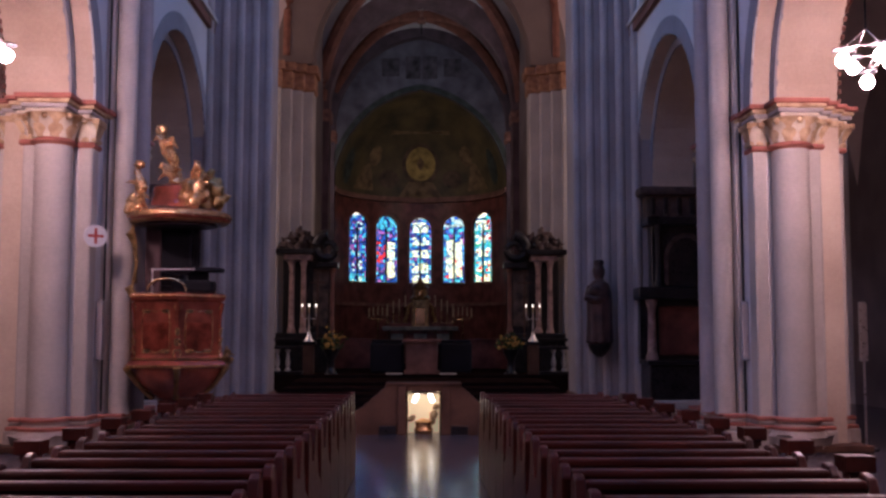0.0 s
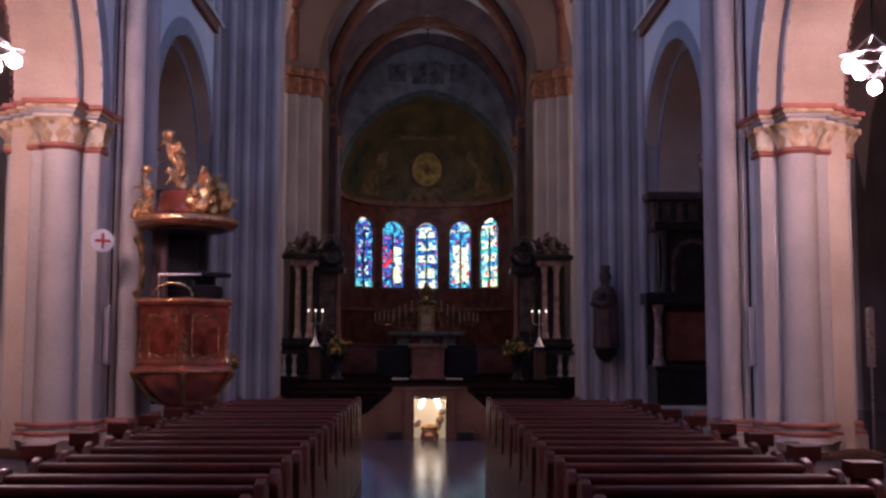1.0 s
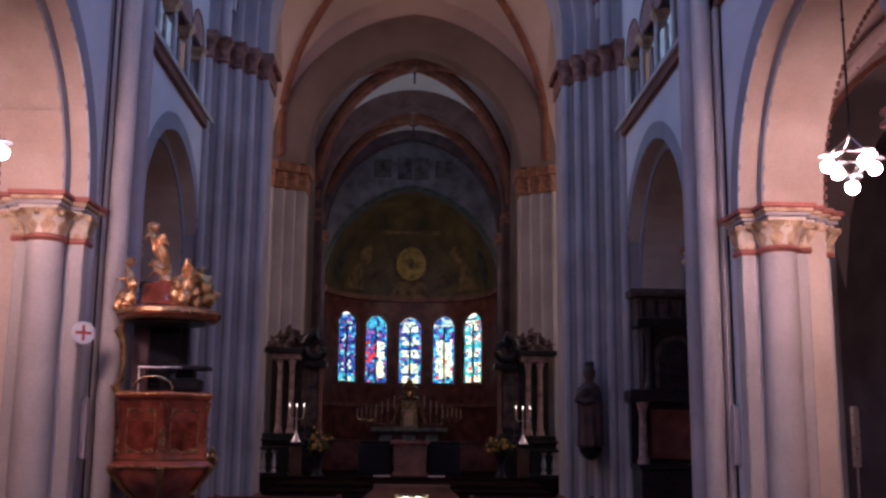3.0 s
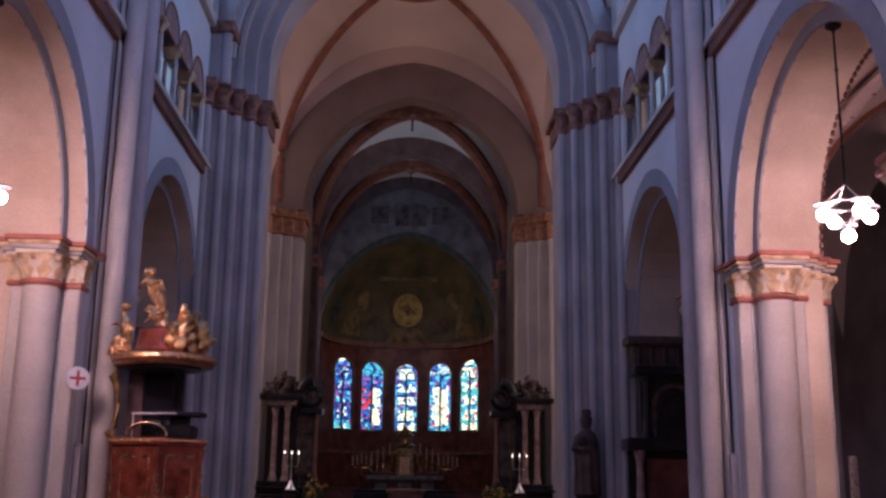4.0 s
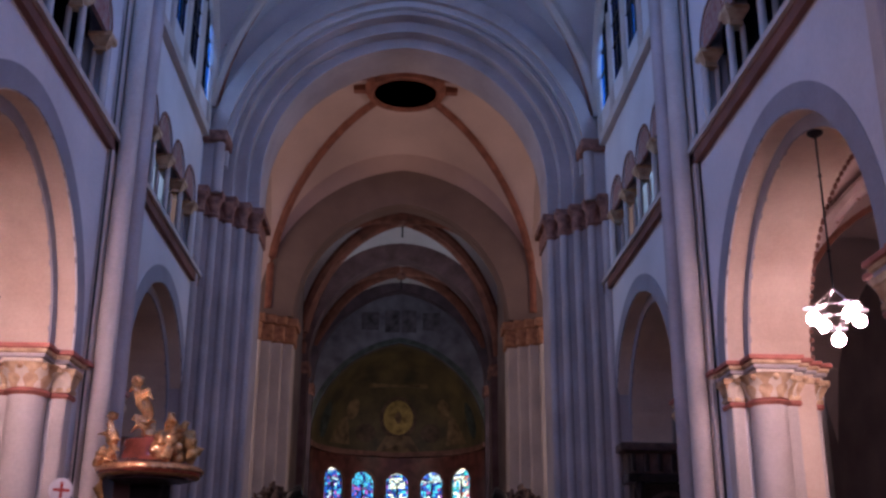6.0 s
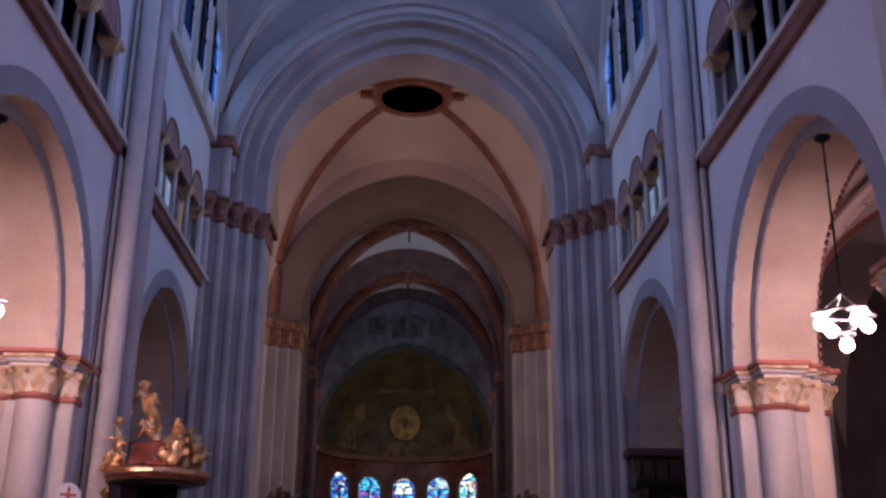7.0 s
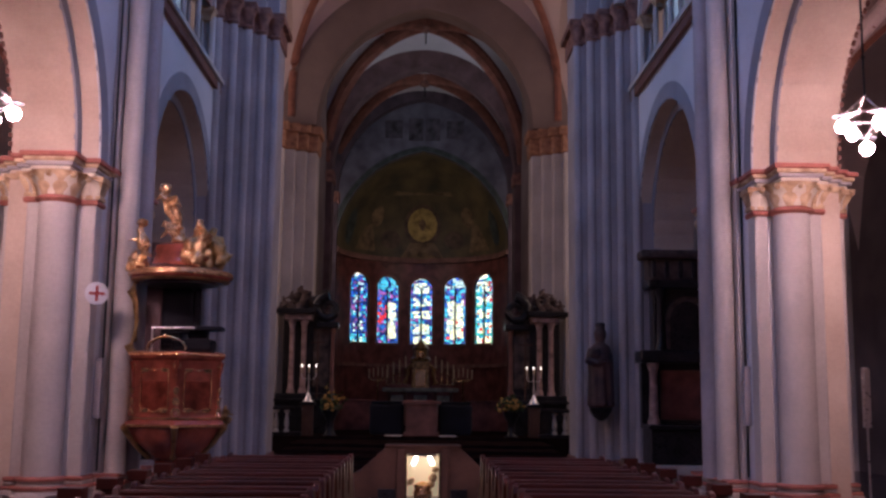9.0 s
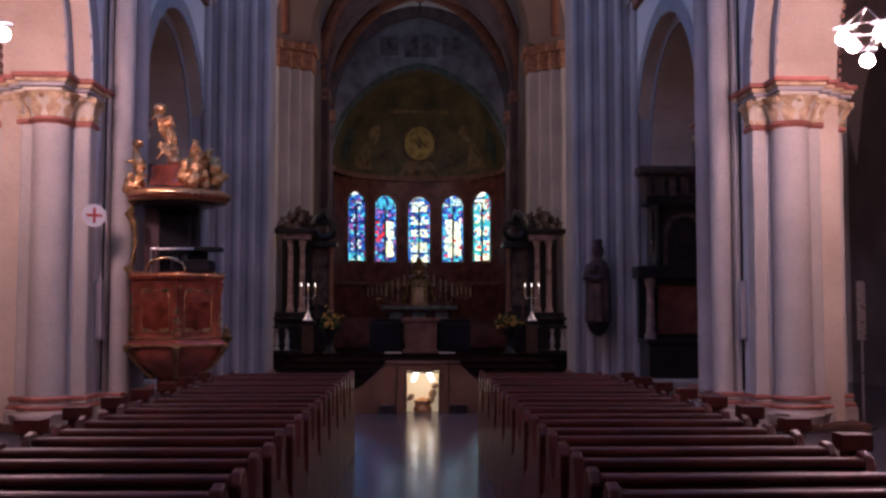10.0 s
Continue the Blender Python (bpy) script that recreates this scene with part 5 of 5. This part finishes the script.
    vase = tagged(empty("flower_arrangement", (g * 2.62, 30.6, CHOIR)), "tall bouquet of yellow flowers in a dark pot on a stand", "flowers", "flower arrangements")
    smooth(part("pot", lathe(bmesh.new(), [(0.2, 0), (0.12, 0.1), (0.1, 0.4), (0.2, 0.6), (0.24, 0.72), (0.2, 0.72)], 0, 0, 16), BLACK_MARBLE, vase))
    leaves, petals = bmesh.new(), bmesh.new()
    r2 = random.Random(5 if g > 0 else 6)
    for k in range(130):
        d = Vector((r2.gauss(0, 0.17), r2.gauss(0, 0.17), 0.72 + abs(r2.gauss(0.16, 0.2))))
        m4 = Matrix.Translation(d) @ pose(0, 0, 0, r2.uniform(0, 360), r2.uniform(0, 360), 0)
        if k % 4 == 0:
            bmesh.ops.create_icosphere(petals, subdivisions=1, radius=r2.uniform(0.035, 0.065), matrix=m4)
        else:
            vs = [leaves.verts.new(m4 @ Vector(c)) for c in ((0, -0.09, 0), (0.03, 0, 0.012), (0, 0.1, 0), (-0.03, 0, 0.012))]
            leaves.faces.new(vs)
    part("leaves", leaves, LEAF, vase, "dark green leaves")
    part("blossoms", petals, PETAL, vase, "yellow blossoms")

# ---- pulpit ----
PX, PY = -3.66, 15.6
PULPIT_AT = Matrix.Translation((PX, PY, 0.128)) @ Matrix.Scale(0.92, 4)
HEX = 1.12
FACE = -77.0       # the corner of the hexagonal basket that points down the nave
pulpit = tagged(empty("pulpit", (PX, PY, 0)), "walnut pulpit with gilded ornament and sounding board", "pulpit")
pulpit.matrix_basis = PULPIT_AT


def hexagon(prof):
    return lathe(bmesh.new(), [(HEX * r, z) for r, z in prof], 0, 0, 6, FACE, FACE + 360)


def around(a, r, z, side=0.0):
    """A point at angle a (degrees) and radius r, moved sideways."""
    c, q = math.cos(radians(a)), math.sin(radians(a))
    return Vector((r * c - side * q, r * q + side * c, z))


part("basket", hexagon([(0.70, 1.2), (0.66, 1.3), (0.655, 1.6), (0.67, 1.95), (0.70, 2.14)]), PULPIT_WOOD, pulpit)
smooth(part("basket_rim", hexagon([(0.68, 2.12), (0.74, 2.16), (0.755, 2.2), (0.75, 2.25), (0.7, 2.275), (0.62, 2.28)]), PULPIT_WOOD, pulpit), 30)
part("rim_trim", hexagon([(0.752, 2.205), (0.772, 2.22), (0.765, 2.24), (0.748, 2.245)]), GOLD, pulpit, "gilded rim trim")
smooth(part("lower_cornice", hexagon([(0.7, 1.08), (0.77, 1.1), (0.79, 1.14), (0.76, 1.18), (0.72, 1.22), (0.68, 1.24)]), PULPIT_WOOD, pulpit), 30)
part("cornice_trim", hexagon([(0.775, 1.105), (0.805, 1.12), (0.805, 1.14), (0.785, 1.15)]), GOLD, pulpit, "gilded cornice trim")
part("upper_cornice_trim", hexagon([(0.705, 1.225), (0.722, 1.235), (0.7, 1.25)]), OLD_GOLD, pulpit)
smooth(part("bowl", lathe(bmesh.new(), [(0.02, 0.5), (0.14, 0.52), (0.3, 0.58), (0.5, 0.7), (0.66, 0.86), (0.745, 1.0), (0.74, 1.09)], 0, 0, 32), PULPIT_WOOD, pulpit), 50)
smooth(part("bowl_stem", lathe(bmesh.new(), [(0.16, -0.139), (0.14, 0.0), (0.2, 0.2), (0.16, 0.34), (0.26, 0.46), (0.3, 0.6)], 0, 0, 20), PULPIT_WOOD, pulpit), 50)
smooth(part("pendant", lathe(bmesh.new(), [(0.0, 0.02), (0.1, 0.05), (0.15, 0.14), (0.14, 0.22), (0.08, 0.3), (0.13, 0.36), (0.06, 0.42)], *around(FACE, 0.2, 0).xy, 14), OLD_GOLD, pulpit, "gilded pendant knob"))
for i in range(6):
    a = FACE + 60 * i
    o = around(a, 1, 0)
    smooth(part("gilded_pilaster", tube(bmesh.new(), [around(a, HEX * 0.69, 1.26), around(a, HEX * 0.665, 1.5), around(a, HEX * 0.675, 1.9), around(a, HEX * 0.7, 2.12)], [0.045, 0.03, 0.026, 0.045], 8), PULPIT_WOOD, pulpit))
    for z, w, h in ((1.26, 0.12, 0.16), (1.44, 0.09, 0.14), (1.6, 0.07, 0.14), (2.0, 0.1, 0.12)):
        smooth(part("gilded_leaf", tongue(bmesh.new(), around(a, HEX * 0.68, z), o, h, w, 0.035), GOLD, pulpit), 60)
    strap = [around(a, HEX * 0.79, 1.12), around(a, 0.82, 1.02), around(a, 0.7, 0.86), around(a, 0.56, 0.72), around(a, 0.42, 0.63)]
    smooth(part("gilded_strap", tube(bmesh.new(), strap, [0.055, 0.045, 0.035, 0.03, 0.045], 8), OLD_GOLD, pulpit, "gilded strap down the bowl"))
    m = a + 30
    rf = 0.638           # distance of the facet from the axis
    outline = []
    for t in steps_to(0, 2 * math.pi, 40):
        cu, su = math.cos(t), math.sin(t)
        k = (abs(cu) ** 7 + abs(su) ** 7) ** (-1 / 7)
        outline.append(around(m, rf + 0.012, 1.68 + 0.32 * k * su + 0.025 * math.cos(6 * t), 0.24 * k * cu))
    field = bmesh.new()
    field.faces.new([field.verts.new(around(m, rf + 0.006, q.z, (q - around(m, rf, q.z)).dot(around(m + 90, 1, 0)))) for q in outline[:-1]])
    bmesh.ops.solidify(field, geom=list(field.faces), thickness=0.012)
    part("panel_field", field, PULPIT_FIELD, pulpit, "glossy red-brown veneer panel")
    smooth(part("gilded_frame", tube(bmesh.new(), outline, 0.009, 6), GOLD, pulpit))
    for e in (-1, 1):
        for z, h in ((1.36, 0.08), (1.98, 0.07)):
            smooth(part("gilded_ornament", tongue(bmesh.new(), around(m, rf + 0.01, z - 0.03, e * 0.17), around(m, 1, 0), h, 0.13, 0.03), GOLD, pulpit), 60)
# the back that carries the sounding board
part("back_wall", soft_box(-0.66, -0.4, 0.42, 0.5, 2.2, 3.42, 0.03), BACK_WOOD, pulpit, "dull purple-brown back board")
part("back_relief", soft_box(-0.44, 0.12, 0.46, 0.56, 2.6, 3.36, 0.06), BLACK_CLOTH, pulpit, "dark carved relief at the back")
part("back_post", soft_box(0.12, 0.22, 0.5, 0.6, 2.2, 3.42, 0.02), BLACK_CLOTH, pulpit)
smooth(part("side_scroll", tube(bmesh.new(), [(-0.7, -0.1, 2.26), (-0.76, -0.1, 2.36), (-0.68, -0.1, 2.46), (-0.66, -0.1, 2.8), (-0.7, -0.1, 3.1), (-0.76, -0.1, 3.24), (-0.7, -0.1, 3.4)], [0.07, 0.08, 0.05, 0.035, 0.05, 0.08, 0.05], 10), OLD_GOLD, pulpit, "gilded side scroll"))
board = part("sounding_board", lathe(bmesh.new(), [(0.5, 3.38), (0.74, 3.4), (0.8, 3.44), (0.82, 3.5), (0.8, 3.56), (0.7, 3.6), (0.6, 3.64), (0.52, 3.7), (0.47, 3.84), (0.44, 3.98), (0.36, 4.02), (0.0, 4.03)], 0, 0, 40), PULPIT_WOOD, pulpit)
smooth(board, 35)
smooth(part("board_trim", lathe(bmesh.new(), [(0.805, 3.47), (0.838, 3.5), (0.83, 3.54), (0.8, 3.57)], 0, 0, 40), GOLD, board, "gilded board trim"), 30)
smooth(part("board_lower_trim", lathe(bmesh.new(), [(0.74, 3.395), (0.775, 3.41), (0.79, 3.435)], 0, 0, 40), OLD_GOLD, board, "gilded lower trim"), 30)
# black disc: the shade beneath the sounding board, put into its colour
part("underside_shade", lathe(bmesh.new(), [(0.6, 3.36), (0.6, 3.39)], 0, 0, 24), BLACK_MARBLE, pulpit)
book = tagged(empty("reading_desk"), "dark cloth covered reading desk with arched brass frame", "lectern")
book.matrix_basis = PULPIT_AT @ Matrix.Translation((0.02, -0.2, 2.28))
part("cushion", soft_box(-0.05, 0.6, -0.2, 0.2, 0.0, 0.2, 0.05), BLACK_CLOTH, book)
desk = soft_box(0.0, 0.74, -0.28, 0.12, 0.33, 0.4, 0.02)
part("desk_board", desk, BLACK_CLOTH, book)
part("desk_stem", soft_box(0.2, 0.5, -0.1, 0.1, 0.16, 0.34, 0.03), BLACK_CLOTH, book)
part("desk_rail", tube(bmesh.new(), [(-0.34, -0.3, 0.36), (0.34, -0.3, 0.36)], 0.016, 8), CHROME, book, "thin silver rail")
part("rail_post", tube(bmesh.new(), [(-0.32, -0.3, 0.0), (-0.32, -0.3, 0.37)], 0.014, 8), CHROME, book)
arcp = [(-0.08 + 0.3 * math.cos(a), -0.34, 0.02 + 0.2 * math.sin(a)) for a in steps_to(0, math.pi, 20)]
smooth(part("brass_arc", tube(bmesh.new(), arcp, 0.022, 8), BRASS, book, "bright brass arc"))


def gilded_group(name, parent, place, h, lean, width, seed, mat):
    """A slim gilded carving: a leaning draped core with folds, scrolls and a swelling top."""
    rr = random.Random(seed)
    bm = bmesh.new()
    core = [(lean * u + 0.05 * h * math.sin(5 * u), 0.03 * math.sin(7 * u), h * u) for u in steps_to(0, 0.86, 9)]
    tube(bm, core, [width * q for q in (1.05, 0.9, 0.75, 0.72, 0.8, 0.95, 0.9, 0.62, 0.5, 0.2)], 14)
    bmesh.ops.create_icosphere(bm, subdivisions=3, radius=h * 0.1, matrix=Matrix.Translation((lean, -0.02, h * 0.92)))
    for k in range(7):
        u, g = rr.uniform(0.1, 0.75), rr.choice((-1, 1))
        q = Vector((lean * u, -width * 0.6, h * u))
        tube(bm, [q, q + Vector((g * width * 1.0, -0.04, h * 0.07)), q + Vector((g * width * rr.uniform(1.5, 2.0), -0.02, -h * rr.uniform(-0.05, 0.12)))], [width * 0.42, width * 0.34, width * 0.12], 8)
    for v in bm.verts:
        a = math.atan2(v.co.y, v.co.x - lean * v.co.z / h)
        v.co += Vector((math.cos(a), math.sin(a), 0)) * 0.022 * math.sin(6 * a + 9 * v.co.z / h)
        v.co += Vector((1, 1, 0.6)) * noise.noise(v.co * 13 + Vector((seed, 0, 0))) * 0.03
        v.co += Vector(place)
    ob = part(name, bm, mat, parent, "gilded carved ornament")
    skin = ob.modifiers.new("skin", "REMESH")
    skin.mode, skin.voxel_size, skin.use_smooth_shade = "VOXEL", 0.017, True
    return ob


gilded_group("carved_ornament", board, (-0.56, -0.4, 3.6), 0.78, 0.0, 0.1, 1, GOLD)
gilded_group("carved_ornament", board, (-0.02, -0.26, 4.0), 0.98, -0.24, 0.12, 2, GOLD)
carved("carved_ornament", board, (0.3, -0.42, 3.58), 0.78, 3, GOLD, 0.04)
carved("carved_ornament", board, (0.56, -0.16, 3.56), 0.72, 4, OLD_GOLD, -0.04)
carved("carved_ornament", board, (0.4, 0.36, 3.6), 0.5, 5, OLD_GOLD, 0.0)
carved("carved_ornament", board, (-0.4, 0.36, 3.6), 0.45, 6, OLD_GOLD, 0.0)
carved("carved_ornament", board, (-0.68, -0.28, 3.54), 0.34, 8, GOLD, 0.0)
carved("carved_ornament", pulpit, around(FACE + 90, 0.78, 1.06), 0.36, 7, OLD_GOLD, 0.0)
part("wall_bracket", soft_box(-1.16, -0.3, 0.2, 0.4, 0.86, 1.06, 0.04), BACK_WOOD, pulpit)

# ---- statue on the crossing pier ----
bm = bmesh.new()
prof = [(0.24, 1.5), (0.29, 1.53), (0.28, 1.8), (0.27, 2.1), (0.28, 2.4), (0.27, 2.65), (0.2, 2.84), (0.09, 2.93), (0.13, 3.04), (0.14, 3.14), (0.1, 3.24), (0.12, 3.3), (0.1, 3.36), (0.0, 3.37)]
lathe(bm, prof, 0, 0, 36)
bmesh.ops.create_icosphere(bm, subdivisions=3, radius=0.13, matrix=Matrix.Translation((-0.15, -0.2, 2.66)))
tube(bm, [(-0.2, -0.05, 2.76), (-0.3, -0.18, 2.5), (-0.1, -0.3, 2.46), (0.08, -0.26, 2.5)], [0.09, 0.09, 0.08, 0.05], 10)
for v in bm.verts:
    a = math.atan2(v.co.y, v.co.x)
    q = 0.03 * max(0.0, min(1.0, (2.7 - v.co.z) / 0.8))
    v.co.x += q * math.cos(a) * math.sin(9 * a + 1.5 * v.co.z)
    v.co.y += q * math.sin(a) * math.sin(9 * a + 1.5 * v.co.z)
statue = tagged(part("statue", bm, STATUE_PAINT), "dark painted carved statue on a pier bracket", "statue")
statue.location = (3.94, 23.2, -0.06)
skin = statue.modifiers.new("skin", "REMESH")
skin.mode, skin.voxel_size, skin.use_smooth_shade = "VOXEL", 0.02, True
bracket = tagged(empty("statue_bracket", (3.94, 23.2, 0)), "small dark stone bracket carrying a statue", "bracket")
smooth(part("bracket_stone", lathe(bmesh.new(), [(0.06, 1.14), (0.16, 1.22), (0.24, 1.34), (0.26, 1.43), (0.2, 1.445)], 0, 0, 14), BLACK_MARBLE, bracket))
part("bracket_arm", box(bmesh.new(), -0.08, 0.08, 0.05, 0.5, 1.22, 1.44), BLACK_MARBLE, bracket)

# ---- dark altars at the end of the side aisles ----
for g in (1, -1):
    wa = tagged(empty("aisle_altar", (g * 5.72, 22.38, 0)), "tall black carved retable altar in the side aisle", "altar", "aisle altars")
    part("step", soft_box(-0.98, 1.2, -0.8, 0.45, 0.0, 0.28, 0.03), WHITE_STONE, wa, "pale stone step")
    part("table", soft_box(-0.95, 1.05, -0.5, 0.42, 0.28, 1.0, 0.03), BLACK_MARBLE, wa)
    part("mensa", soft_box(-1.0, 1.12, -0.55, 0.42, 1.0, 1.1, 0.02), BLACK_MARBLE, wa)
    part("back", soft_box(-1.0, 1.0, 0.2, 0.45, 1.1, 2.5, 0.02), BLACK_MARBLE, wa)
    part("picture_field", soft_box(-0.6, 0.6, 0.14, 0.21, 1.2, 2.25, 0.02), MARBLE, wa, "dark reddish panel")
    for x in (-0.8, 0.8):
        column(wa, x, -0.05, 1.1, 2.4, 0.09, ROSE_MARBLE)
    part("entablature", soft_box(-1.1, 1.1, -0.25, 0.45, 2.4, 2.66, 0.03), BLACK_MARBLE, wa)
    part("upper_field", soft_box(-0.75, 0.75, 0.1, 0.45, 2.66, 4.1, 0.03), BLACK_MARBLE, wa)
    for x in (-0.62, 0.62):
        column(wa, x, -0.02, 2.66, 4.0, 0.08, BLACK_MARBLE)
    part("upper_cornice", soft_box(-0.9, 0.9, -0.15, 0.45, 4.0, 4.18, 0.03), BLACK_MARBLE, wa)
    part("attic", soft_box(-0.86, 0.86, 0.05, 0.45, 4.18, 4.66, 0.03), CREST, wa, "dim reddish carved attic panel")
    for k in range(6):
        part("attic_rib", soft_box(-0.78 + 0.29 * k, -0.68 + 0.29 * k, 0.0, 0.06, 4.24, 4.62, 0.02), BLACK_MARBLE, wa)
    part("top_cornice", soft_box(-1.02, 1.02, -0.12, 0.45, 4.66, 4.84, 0.04), CREST, wa)
    smooth(part("niche_arch", arch_ring(bmesh.new(), along_x(0), 0, 0.4, 3.3, 0.45, 0.1, 0.02, 0.1, 12, 0.6), CREST, wa))
